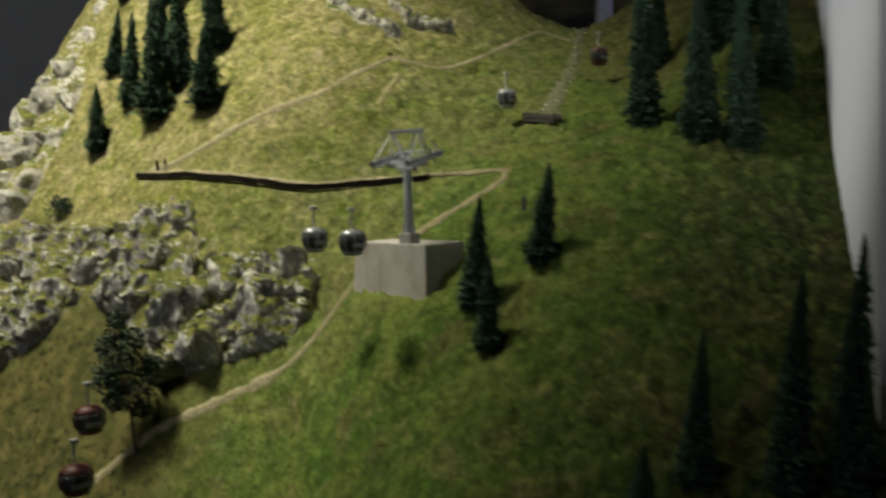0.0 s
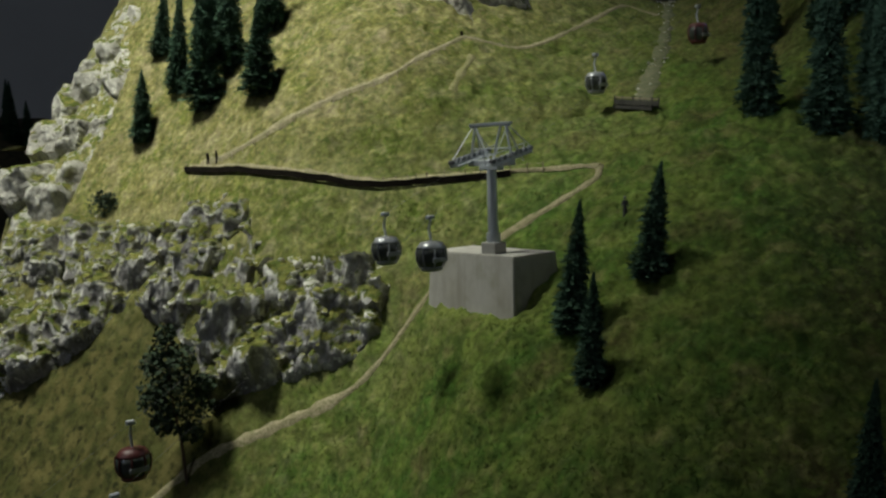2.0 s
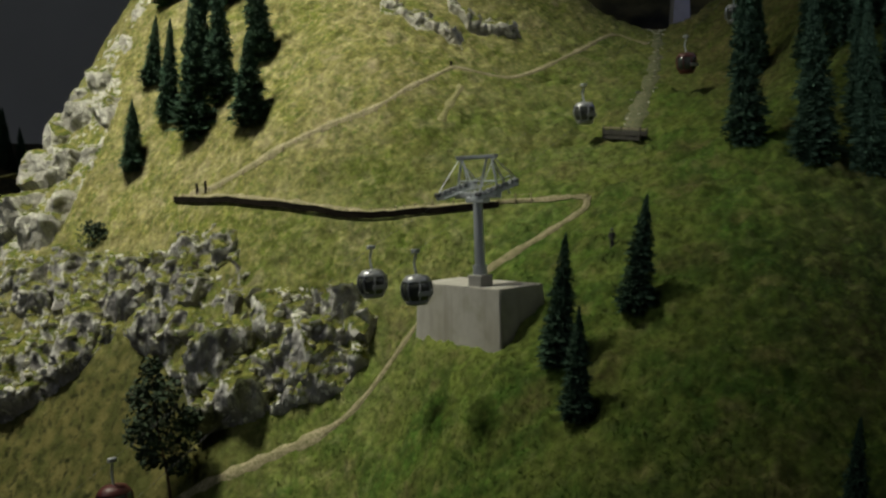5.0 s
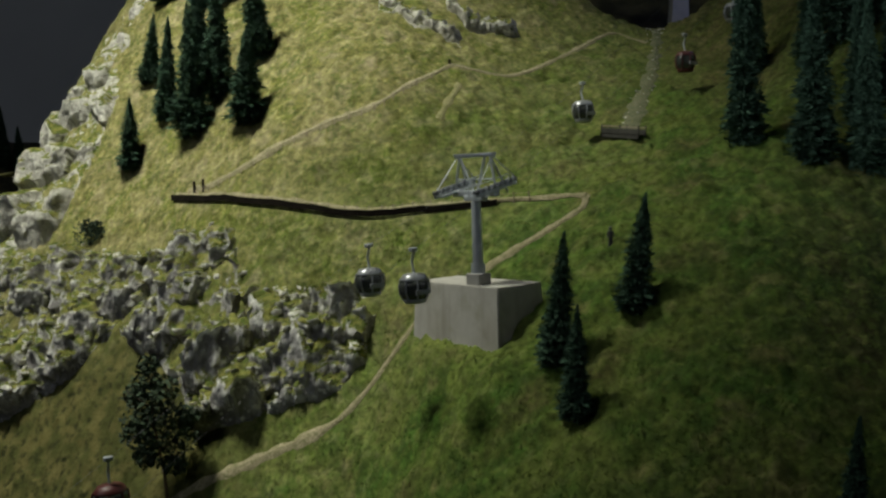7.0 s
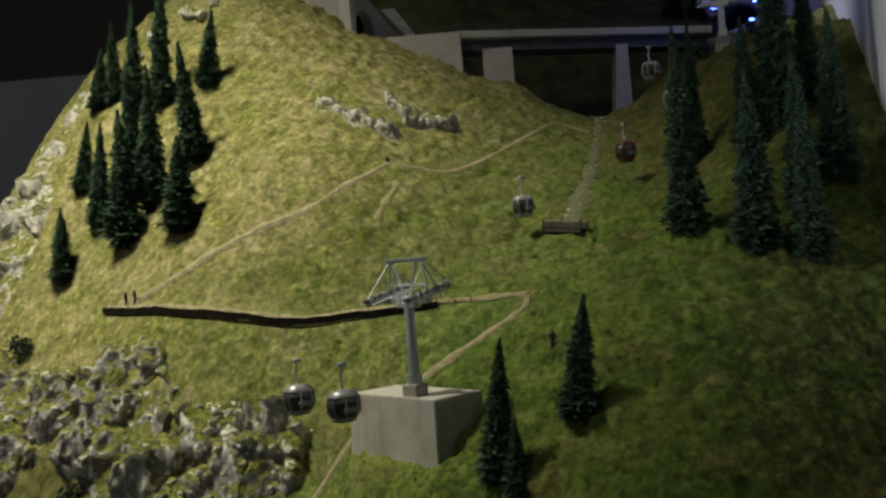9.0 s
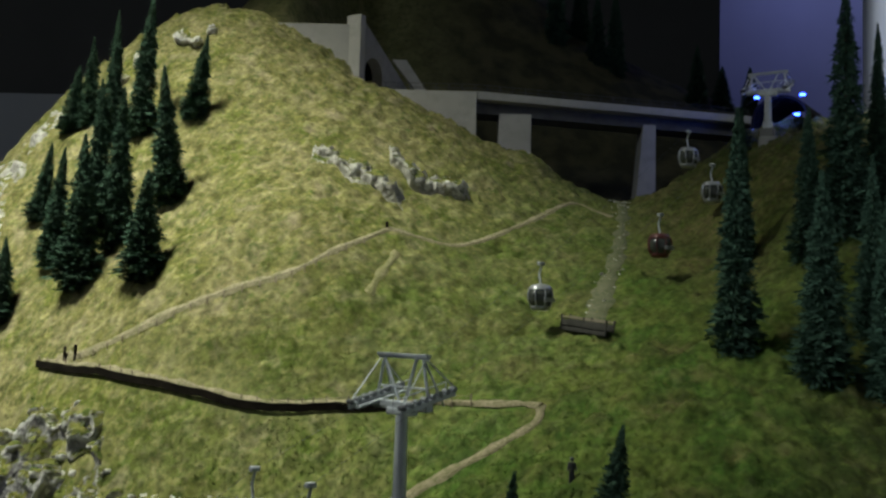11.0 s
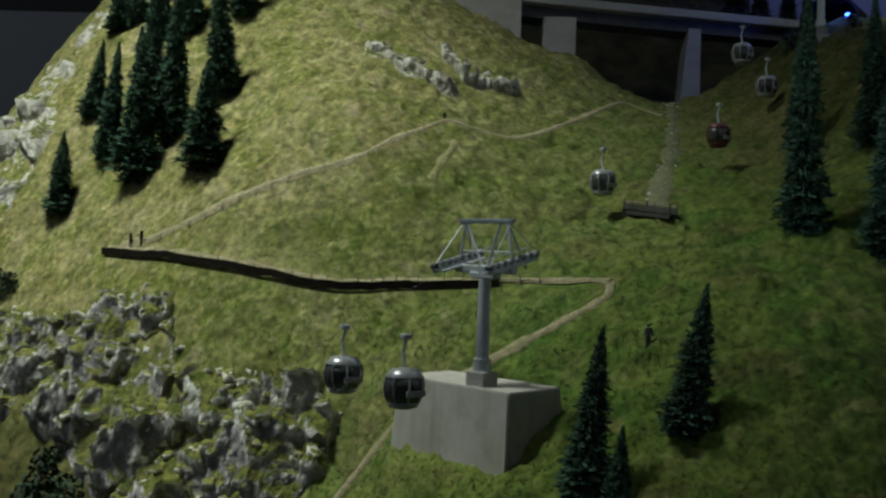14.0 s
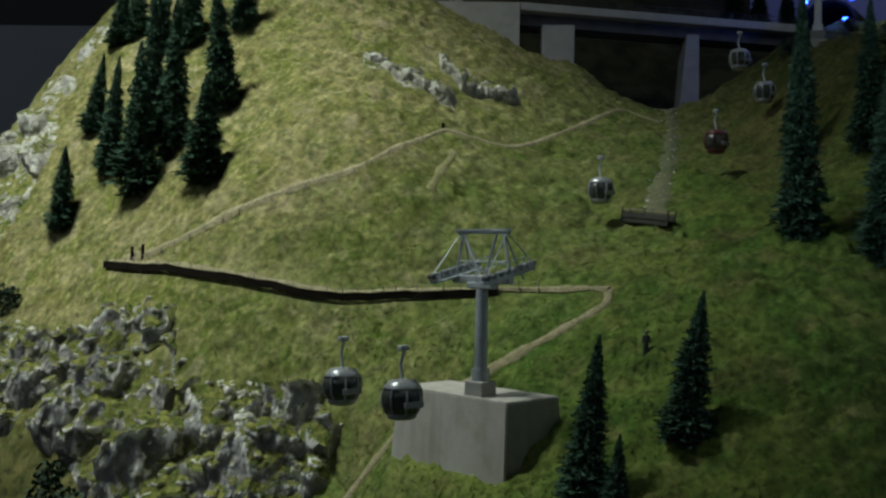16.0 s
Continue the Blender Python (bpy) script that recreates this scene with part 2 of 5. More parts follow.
def grass_nodes(m, blades):
    nodes, links = m.node_tree.nodes, m.node_tree.links
    shader = nodes["Principled BSDF"]
    coord = nodes.new("ShaderNodeNewGeometry").outputs["Position"]
    dry = mix(nodes, links, noise_fac(nodes, links, coord, 26, 0.4, 0.62), (0.168, 0.160, 0.044), (0.265, 0.240, 0.10))
    lush = mix(nodes, links, noise_fac(nodes, links, coord, 18, 0.4, 0.62), (0.060, 0.124, 0.013), (0.122, 0.158, 0.026))
    # dry meadow above, lush meadow below
    sep = nodes.new("ShaderNodeSeparateXYZ")
    links.new(coord, sep.inputs[0])
    big = nodes.new("ShaderNodeTexNoise")
    big.inputs["Scale"].default_value = 5
    links.new(coord, big.inputs["Vector"])
    add = nodes.new("ShaderNodeMath")
    add.operation = "MULTIPLY_ADD"
    links.new(big.outputs[0], add.inputs[0])
    add.inputs[1].default_value = 0.35
    links.new(sep.outputs[2], add.inputs[2])
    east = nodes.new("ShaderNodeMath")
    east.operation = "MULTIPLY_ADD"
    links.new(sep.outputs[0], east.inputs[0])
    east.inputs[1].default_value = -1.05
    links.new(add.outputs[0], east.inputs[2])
    ramp = nodes.new("ShaderNodeMapRange")
    ramp.inputs[1].default_value, ramp.inputs[2].default_value = 1.42, 1.9
    links.new(east.outputs[0], ramp.inputs[0])
    # the eastern slope: greener, browner turf with its shade painted into the colour
    shade_ramp = nodes.new("ShaderNodeMapRange")
    shade_ramp.inputs[1].default_value, shade_ramp.inputs[2].default_value = 1.31, 1.09
    links.new(east.outputs[0], shade_ramp.inputs[0])
    shaded_turf = mix(nodes, links, noise_fac(nodes, links, coord, 14, 0.42, 0.6), (0.018, 0.037, 0.006), (0.041, 0.037, 0.013))
    lush = mix(nodes, links, shade_ramp.outputs[0], lush, shaded_turf)
    lush = mix(nodes, links, noise_fac(nodes, links, coord, 17, 0.54, 0.7), lush, (0.095, 0.09, 0.028))
    lush = mix(nodes, links, noise_fac(nodes, links, coord, 42, 0.48, 0.86), lush, (0.036, 0.066, 0.009))
    lush = mix(nodes, links, noise_fac(nodes, links, coord, 34, 0.58, 0.74), lush, (0.135, 0.135, 0.04))
    dry = mix(nodes, links, noise_fac(nodes, links, coord, 15, 0.46, 0.62), dry, (0.14, 0.155, 0.026))
    dry = mix(nodes, links, noise_fac(nodes, links, coord, 30, 0.55, 0.7, 6.0), dry, (0.33, 0.28, 0.16))
    col = mix(nodes, links, ramp.outputs[0], lush, dry)
    # the warmer upper bank east of the stream
    bank = nodes.new("ShaderNodeMath")
    bank.operation = "MULTIPLY"
    for k, (axis, low_edge, high_edge) in enumerate(((0, 0.17, 0.25), (1, 1.30, 1.46))):
        edge = nodes.new("ShaderNodeMapRange")
        edge.inputs[1].default_value, edge.inputs[2].default_value = low_edge, high_edge
        links.new(sep.outputs[axis], edge.inputs[0])
        links.new(edge.outputs[0], bank.inputs[k])
    olive = mix(nodes, links, noise_fac(nodes, links, coord, 22, 0.4, 0.62), (0.085, 0.10, 0.024), (0.17, 0.15, 0.055))
    col = mix(nodes, links, bank.outputs[0], col, olive)
    # bare brown earth under the outcrop
    low = nodes.new("ShaderNodeMapRange")
    low.inputs[1].default_value, low.inputs[2].default_value = 1.40, 1.28
    links.new(add.outputs[0], low.inputs[0])
    west = nodes.new("ShaderNodeMapRange")
    west.inputs[1].default_value, west.inputs[2].default_value = -0.26, -0.40
    links.new(sep.outputs[0], west.inputs[0])
    bare = nodes.new("ShaderNodeMath")
    bare.operation = "MULTIPLY"
    links.new(low.outputs[0], bare.inputs[0])
    links.new(west.outputs[0], bare.inputs[1])
    earth = mix(nodes, links, noise_fac(nodes, links, coord, 45, 0.4, 0.62), (0.062, 0.066, 0.017), (0.118, 0.105, 0.034))
    earth = mix(nodes, links, noise_fac(nodes, links, coord, 95, 0.5, 0.7), earth, (0.022, 0.026, 0.007))
    straw = nodes.new("ShaderNodeMath")
    straw.operation = "MULTIPLY"
    links.new(noise_fac(nodes, links, coord, 75, 0.52, 0.85, 5.0), straw.inputs[0])
    less = nodes.new("ShaderNodeMapRange")
    less.inputs[3].default_value, less.inputs[4].default_value = 0.18, 1.0
    links.new(ramp.outputs[0], less.inputs[0])
    links.new(less.outputs[0], straw.inputs[1])
    col = mix(nodes, links, straw.outputs[0], col, (0.37, 0.325, 0.175))
    col = mix(nodes, links, noise_fac(nodes, links, coord, 48, 0.52, 0.98), col, (0.06, 0.085, 0.014))
    # straw-coloured and fresh green flecks
    fleck = mix(nodes, links, ramp.outputs[0], (0.105, 0.135, 0.022), (0.31, 0.275, 0.105))
    col = mix(nodes, links, noise_fac(nodes, links, coord, 120, 0.5, 0.74, 3.0), col, fleck)
    col = mix(nodes, links, noise_fac(nodes, links, coord, 105, 0.53, 0.8, 3.0), col, (0.065, 0.105, 0.012))
    # clumps of darker, greener fibre among paler ones
    for scale, least, most in ((68, 0.76, 1.14), (165, 0.74, 1.18)):
        clump = nodes.new("ShaderNodeMapRange")
        clump.inputs[3].default_value, clump.inputs[4].default_value = least, most
        links.new(noise_fac(nodes, links, coord, scale, 0.36, 0.64, 3.0), clump.inputs[0])
        tone = nodes.new("ShaderNodeHueSaturation")
        tone.inputs["Saturation"].default_value = 0.98
        links.new(clump.outputs[0], tone.inputs["Value"])
        links.new(col, tone.inputs["Color"])
        col = tone.outputs[0]
    col = mix(nodes, links, bare.outputs[0], col, earth)
    if blades:
        r = nodes.new("ShaderNodeMapRange")
        r.inputs[3].default_value, r.inputs[4].default_value = 0.76, 1.29
        links.new(nodes.new("ShaderNodeNewGeometry").outputs["Random Per Island"], r.inputs[0])
        hsv = nodes.new("ShaderNodeHueSaturation")
        links.new(r.outputs[0], hsv.inputs["Value"])
        links.new(col, hsv.inputs["Color"])
        col = hsv.outputs[0]
    else:
        n = nodes.new("ShaderNodeTexNoise")
        n.inputs["Scale"].default_value, n.inputs["Detail"].default_value = 150, 6
        links.new(coord, n.inputs["Vector"])
        b = nodes.new("ShaderNodeBump")
        b.inputs["Strength"].default_value, b.inputs["Distance"].default_value = 0.45, 0.0025
        links.new(n.outputs[0], b.inputs["Height"])
        links.new(b.outputs[0], shader.inputs["Normal"])
    links.new(col, shader.inputs["Base Color"])
    shader.inputs["Roughness"].default_value = 0.95
    shader.inputs["Specular IOR Level"].default_value = 0.2
    if blades:
        # thin fibres let half of the light through
        through_light = nodes.new("ShaderNodeBsdfTranslucent")
        links.new(col, through_light.inputs["Color"])
        both = nodes.new("ShaderNodeMixShader")
        both.inputs[0].default_value = 0.45
        links.new(shader.outputs[0], both.inputs[1])
        links.new(through_light.outputs[0], both.inputs[2])
        links.new(both.outputs[0], nodes["Material Output"].inputs["Surface"])


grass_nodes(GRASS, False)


# plan lines of the footpaths and the stream
LOWER = [(0.058, 1.243), (0.053, 1.225), (0.03, 1.216), (-0.005, 1.21), (-0.042, 1.206), (-0.09, 1.20), (-0.122, 1.188), (-0.148, 1.176), (-0.201, 1.167), (-0.276, 1.18), (-0.342, 1.193), (-0.382, 1.199), (-0.47, 1.20)]
TERRACE = [(-0.460, 1.449), (-0.416, 1.413), (-0.370, 1.382), (-0.328, 1.357), (-0.289, 1.338), (-0.249, 1.321), (-0.210, 1.307), (-0.180, 1.299), (-0.152, 1.295), (-0.130, 1.293), (-0.086, 1.288), (-0.036, 1.282), (0.0, 1.272), (0.037, 1.257), (0.058, 1.243)]
UPPER = [(-0.44, 1.436), (-0.40, 1.413), (-0.353, 1.397), (-0.30, 1.389), (-0.25, 1.386), (-0.20, 1.389), (-0.175, 1.399), (-0.154, 1.416), (-0.121, 1.448), (-0.096, 1.482), (-0.088, 1.487), (-0.058, 1.494), (-0.018, 1.509), (0.029, 1.562), (0.086, 1.645), (0.138, 1.735), (0.165, 1.715), (0.185, 1.69)]
GULLY = [(0.118, 1.375), (0.128, 1.405), (0.145, 1.468), (0.163, 1.525), (0.177, 1.581), (0.190, 1.645), (0.203, 1.72), (0.214, 1.81), (0.22, 1.9)]
SCAR = [(-0.083, 1.452), (-0.089, 1.430), (-0.099, 1.405), (-0.105, 1.385)]


def smooth_line(points, step=0.006):
    """A rounded line through plan points, at even steps."""
    p = [Vector(q) for q in points]
    p = [p[0] * 2 - p[1]] + p + [p[-1] * 2 - p[-2]]
    out = []
    for a, b, c, d in zip(p, p[1:], p[2:], p[3:]):
        n = max(2, int((c - b).length / step))
        for k in range(n):
            t = k / n
            out.append(0.5 * (2 * b + (c - a) * t + (2 * a - 5 * b + 4 * c - d) * t * t + (3 * b - a - 3 * c + d) * t**3))
    return out + [p[-2]]


def tread(x, y):
    """0 on the trodden lines, 1 in the open meadow."""
    near = np.full(x.shape, 1.0)
    for points, wide in ((LOWER, 0.007), (TERRACE, 0.011), (UPPER, 0.006), (GULLY, 0.012), (SCAR, 0.008)):
        for p in smooth_line(points, 0.006):
            near = np.minimum(near, np.hypot(x - p.x, y - p.y) - wide)
    return ease(near / 0.012)


def sheet(name, x0, x1, y0, y1, step, rise, rough, seed, mat, label):
    """A ground sheet with rolling relief; rise(x, y) gives its height."""
    gx, gy = np.meshgrid(np.arange(x0, x1 + step / 2, step), np.arange(y0, y1 + step / 2, step), indexing="ij")
    gz = rise(gx, gy)
    low = np.array([noise.fractal((x * 48 + seed, y * 48, z * 48), 0.55, 2.1, 4) for x, y, z in zip(gx.ravel(), gy.ravel(), gz.ravel())]).reshape(gx.shape)
    if name == "ground":
        lumps = np.array([noise.fractal((x * 21 + 4, y * 21, z * 21), 0.5, 2.1, 2) for x, y, z in zip(gx.ravel(), gy.ravel(), gz.ravel())]).reshape(gx.shape)
        knolls = np.array([noise.fractal((x * 88, y * 88 + 3, z * 88), 0.6, 2.1, 2) for x, y, z in zip(gx.ravel(), gy.ravel(), gz.ravel())]).reshape(gx.shape)
        low = (low + 0.9 * lumps + 1.0 * knolls) * tread(gx, gy)
    gz = gz + rough * low
    nx, ny = gx.shape
    ids = np.arange(nx * ny).reshape(nx, ny)
    quads = np.stack([ids[:-1, :-1], ids[1:, :-1], ids[1:, 1:], ids[:-1, 1:]], -1).reshape(-1, 4)
    ob = mesh_object(name, np.stack([gx, gy, gz], -1).reshape(-1, 3).tolist(), quads.tolist(), mat)
    return tagged(ob, label, "ground", kind="structure")


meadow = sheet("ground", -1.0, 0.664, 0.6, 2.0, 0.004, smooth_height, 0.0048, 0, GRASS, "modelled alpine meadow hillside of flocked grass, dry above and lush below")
def far_height(x, y):
    """The unlit hillside that climbs behind the railway: a hollow under the bridge, higher in the west."""
    top = np.interp(x, [-1.0, -0.72, -0.5, -0.3, -0.1, 0.36, 0.56, 0.9, 1.4], [1.4, 1.62, 1.98, 2.24, 2.36, 2.03, 1.94, 1.84, 1.75])
    hollow = 0.30 * np.exp(-(y - 1.99) / 0.10) * ease((x + 0.02) / 0.1)
    west = ease((-0.22 - x) / 0.12)
    foot = 1.70 + 0.15 * west * ease((x + 0.62) / 0.2) - 0.3 * ease((-0.5 - x) / 0.4)
    return foot + (top - foot) * ease((y - 2.12 + 0.22 * west) / (0.58 - 0.1 * west)) - hollow


def far_ground():
    """Olive meadow in the west that gives way to woodland soil with painted-in shade in the east."""
    m = material("far_hillside", ((0.15, 0.15, 0.045), (0.24, 0.22, 0.085), (0.09, 0.10, 0.03)), (24, 90), 0.95, 0, 0.6, 200)
    nodes, links = m.node_tree.nodes, m.node_tree.links
    coord = nodes.new("ShaderNodeNewGeometry").outputs["Position"]
    sep = nodes.new("ShaderNodeSeparateXYZ")
    links.new(coord, sep.inputs[0])
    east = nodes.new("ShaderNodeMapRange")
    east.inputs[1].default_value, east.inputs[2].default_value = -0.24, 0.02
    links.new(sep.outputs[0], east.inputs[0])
    # brown darkened in place of the light that is cut off here
    shaded_soil = mix(nodes, links, noise_fac(nodes, links, coord, 20, 0.4, 0.6), (0.040, 0.037, 0.016), (0.092, 0.082, 0.036))
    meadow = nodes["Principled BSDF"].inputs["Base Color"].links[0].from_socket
    links.new(mix(nodes, links, east.outputs[0], meadow, shaded_soil), nodes["Principled BSDF"].inputs["Base Color"])
    return m


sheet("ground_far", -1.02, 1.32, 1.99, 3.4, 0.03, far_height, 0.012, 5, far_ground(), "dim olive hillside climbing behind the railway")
sheet("ground_west", -2.4, -1.05, 2.0, 3.4, 0.03, lambda x, y: 1.54 - 0.25 * (x + 1.9) ** 2 - 0.5 * np.maximum(0, 2.5 - y) - 0.3 * np.maximum(0, x + 1.3), 0.01, 9, HUMUS, "dark low hill beyond the western rim")

# ---- the hall round the layout ----
def wall(name, x0, x1, y0, y1, z0, z1, mat, label):
    bm = bmesh.new()
    box(bm, x0, x1, y0, y1, z0, z1)
    return tagged(part(name, bm, mat), label, "wall", kind="structure")


bm = bmesh.new()
box(bm, 0.0, 0.02, 0.0, 1.233, -1.2, 1.9)
white = part("wall_white", bm, WALL_WHITE)
white.matrix_world = pose(0.334, 0.84, 1.2, 0, 0, -15.1)
tagged(white, "white painted board closing the side of the layout", "wall", kind="structure")
wall("wall_north", -4.0, 0.83, 3.6, 3.65, 0.0, 3.9, WALL_DARK, "charcoal painted back wall of the hall")
wall("backdrop", -4.0, -0.75, 3.5, 3.52, 0.0, 2.11, BACKDROP, "dark grey backdrop board behind the layout")
wall("wall_stage", -4.0, 4.0, 4.6, 4.65, 0.0, 3.9, WALL_GREY, "grey wall washed by violet stage light")
wall("wall_west", -4.0, -3.95, -3.0, 4.6, 0.0, 3.9, WALL_DARK, "charcoal painted side wall of the hall")
wall("wall_east", 3.95, 4.0, -3.0, 4.6, 0.0, 3.9, WALL_DARK, "charcoal painted side wall of the hall")
wall("wall_south", -4.0, 4.0, -3.05, -3.0, 0.0, 3.9, WALL_DARK, "charcoal painted wall behind the visitors")
wall("ceiling", -4.0, 4.0, -3.0, 4.6, 3.9, 3.95, WALL_DARK, "dark painted ceiling of the hall")
wall("floor", -4.0, 4.0, -3.0, 4.6, -0.05, 0.0, WALL_DARK, "dark carpeted floor of the hall")
wall("layout_fascia", -1.0, 0.48, 0.55, 0.598, 0.0, 0.72, TIMBER, "dark timber front board of the model layout")

# ---- fir trees ----
def crown_mesh(name, seed, tiers=15):
    """A bottle-brush crown of unit height and unit base radius: shaggy whorls of bristles that sag at the ends."""
    rng = random.Random(seed)
    verts, faces = [], []
    bulge = [0.84 + 0.26 * rng.random() for _ in range(tiers + 1)]
    lobes = [(rng.random() * math.tau, rng.uniform(0.05, 0.14)) for _ in range(tiers + 1)]
    rows = tiers * 6
    for k in range(rows):
        f = (k + rng.random()) / rows
        z = 0.015 + 0.985 * f
        tier = int(f * tiers)
        along = (f * tiers) % 1.0
        r = ((1 - f) ** 0.78) * min(1.0, 0.74 + 4.0 * f) * (1.06 - 0.26 * along) * bulge[tier] + 0.045
        for i in range(int(9 + 34 * r)):
            a = rng.random() * math.tau
            turn, deep = lobes[tier]
            rr = r * (0.74 + 0.32 * rng.random()) * (1 + deep * math.cos(3 * (a - turn)))
            d = Vector((math.cos(a), math.sin(a), 0))
            side = Vector((-d.y, d.x, 0))
            drop = 0.012 + 0.03 * rng.random()
            for j in range(4):
                base = d * rr * (0.12 + 0.22 * j) + Vector((0, 0, z - drop * 0.3 * j))
                tip = base + d * 0.27 * rr + side * rng.uniform(-0.18, 0.18) * (0.35 + r) + Vector((0, 0, rng.uniform(-0.02, 0.014)))
                w = side * rng.uniform(0.016, 0.036) * (0.5 + r) + Vector((0, 0, rng.uniform(-0.007, 0.007)))
                n = len(verts)
                verts += [base - w, base + w, tip + w * 0.35, tip - w * 0.35]
                faces.append((n, n + 1, n + 2, n + 3))
    me = bpy.data.meshes.new(name)
    me.from_pydata([tuple(v) for v in verts], [], faces)
    me.materials.append(NEEDLES)
    return me


def trunk_mesh(name):
    bm = bmesh.new()
    rod(bm, (0, 0, -0.06), (0, 0, 0.9), 0.12, 0.02, 7)
    me = bpy.data.meshes.new(name)
    bm.to_mesh(me)
    bm.free()
    me.materials.append(BARK)
    return me


CROWNS = [crown_mesh("crown", 11 + n, 13 + n) for n in range(4)]
TRUNK = trunk_mesh("trunk")


def fir_tree(x, y, tall, wide, label, group, z=None, lean=0.0, turn=None):
    tree = new("fir_tree")
    k = int(abs(x * 991 + y * 577)) % 4
    tree.matrix_world = pose(x, y, (height(x, y) if z is None else z) - 0.002, 0, lean, 0) @ Matrix.Rotation((x * 37 + y * 61) % 6.28, 4, "Z") @ Matrix.Diagonal((wide * 1.08, wide * 1.08, tall * 1.02, 1))
    for name, me in (("trunk", TRUNK), ("crown", CROWNS[k])):
        new(name, me).parent = tree
    return tagged(tree, label, "tree", group)


for x, y, tall, wide, lean in [(-0.560, 1.553, 0.100, 0.021, 2), (-0.564, 1.652, 0.104, 0.019, 7), (-0.515, 1.583, 0.145, 0.020, 4), (-0.455, 1.520, 0.176, 0.030, 0), (-0.425, 1.547, 0.190, 0.024, 1), (-0.359, 1.454, 0.118, 0.028, 1), (-0.367, 1.566, 0.168, 0.024, -5), (-0.453, 1.696, 0.197, 0.023, 3), (-0.575, 1.763, 0.098, 0.020, 5), (-0.545, 1.755, 0.126, 0.019, 0), (-0.497, 1.708, 0.181, 0.020, 1), (-0.379, 1.691, 0.116, 0.022, 7), (-0.462, 1.589, 0.189, 0.022, -1)]:
    fir_tree(x, y, tall, wide, "dark green bottle-brush model fir on the dry meadow", "firs on the western hill", None, lean)
for x, y, tall, wide in [(0.227, 1.262, 0.212, 0.024), (0.281, 1.435, 0.166, 0.0166), (0.321, 1.35, 0.147, 0.0211), (0.283, 1.212, 0.173, 0.026), (0.357, 1.35, 0.253, 0.0282), (0.4, 1.377, 0.196, 0.0194), (0.343, 1.256, 0.156, 0.0204), (0.329, 1.193, 0.17, 0.022), (0.388, 1.272, 0.179, 0.0263)]:
    fir_tree(x, y, tall, wide * 0.98, "dark green bottle-brush model fir in the shaded wood", "firs on the eastern bank")
for x, y, tall, wide, lean in [(0.015, 1.040, 0.112, 0.0195, 5), (0.027, 0.990, 0.090, 0.016, 3), (0.084, 1.058, 0.100, 0.0195, 7), (0.294, 0.801, 0.188, 0.021, 4), (0.249, 0.799, 0.171, 0.019, 4), (0.184, 0.82, 0.12, 0.016, 4), (0.135, 0.791, 0.074, 0.018, 4)]:
    fir_tree(x, y, tall, wide, "dark green bottle-brush model fir on the lush slope", "firs on the front slope", None, lean)

# ---- lift pylon on its concrete foundation ----
ALONG = Vector((0.70, 0.71, 0)).normalized()
ACROSS = Vector((-ALONG.y, ALONG.x, 0))


def foundation():
    thing = new("concrete_foundation")
    thing.matrix_world = Matrix.Translation((-0.0335, 1.0785, 1.2622)) @ Matrix(((ACROSS.x, ALONG.x, 0, 0), (ACROSS.y, ALONG.y, 0, 0), (0, 0, 1, 0), (0, 0, 0, 1)))
    bm = bmesh.new()
    top = [(0, 0, 0), (0.117, 0, 0), (0.117, 0.057, 0), (0, 0.057, 0)]
    low = [(-0.002, -0.004, -0.12), (0.126, -0.004, -0.12), (0.126, 0.067, -0.12), (-0.002, 0.067, -0.12)]
    vs = [bm.verts.new(v) for v in top + low]
    for f in ((0, 3, 2, 1), (0, 1, 5, 4), (1, 2, 6, 5), (2, 3, 7, 6), (3, 0, 4, 7), (4, 5, 6, 7)):
        bm.faces.new([vs[i] for i in f])
    bmesh.ops.recalc_face_normals(bm, faces=bm.faces)
    bmesh.ops.bevel(bm, geom=list(bm.edges), offset=0.001, segments=2, affect="EDGES")
    part("block", bm, CONCRETE_STAINED, thing)
    return tagged(thing, "tapered grey cast concrete foundation block set into the slope", "foundation")


foundation()


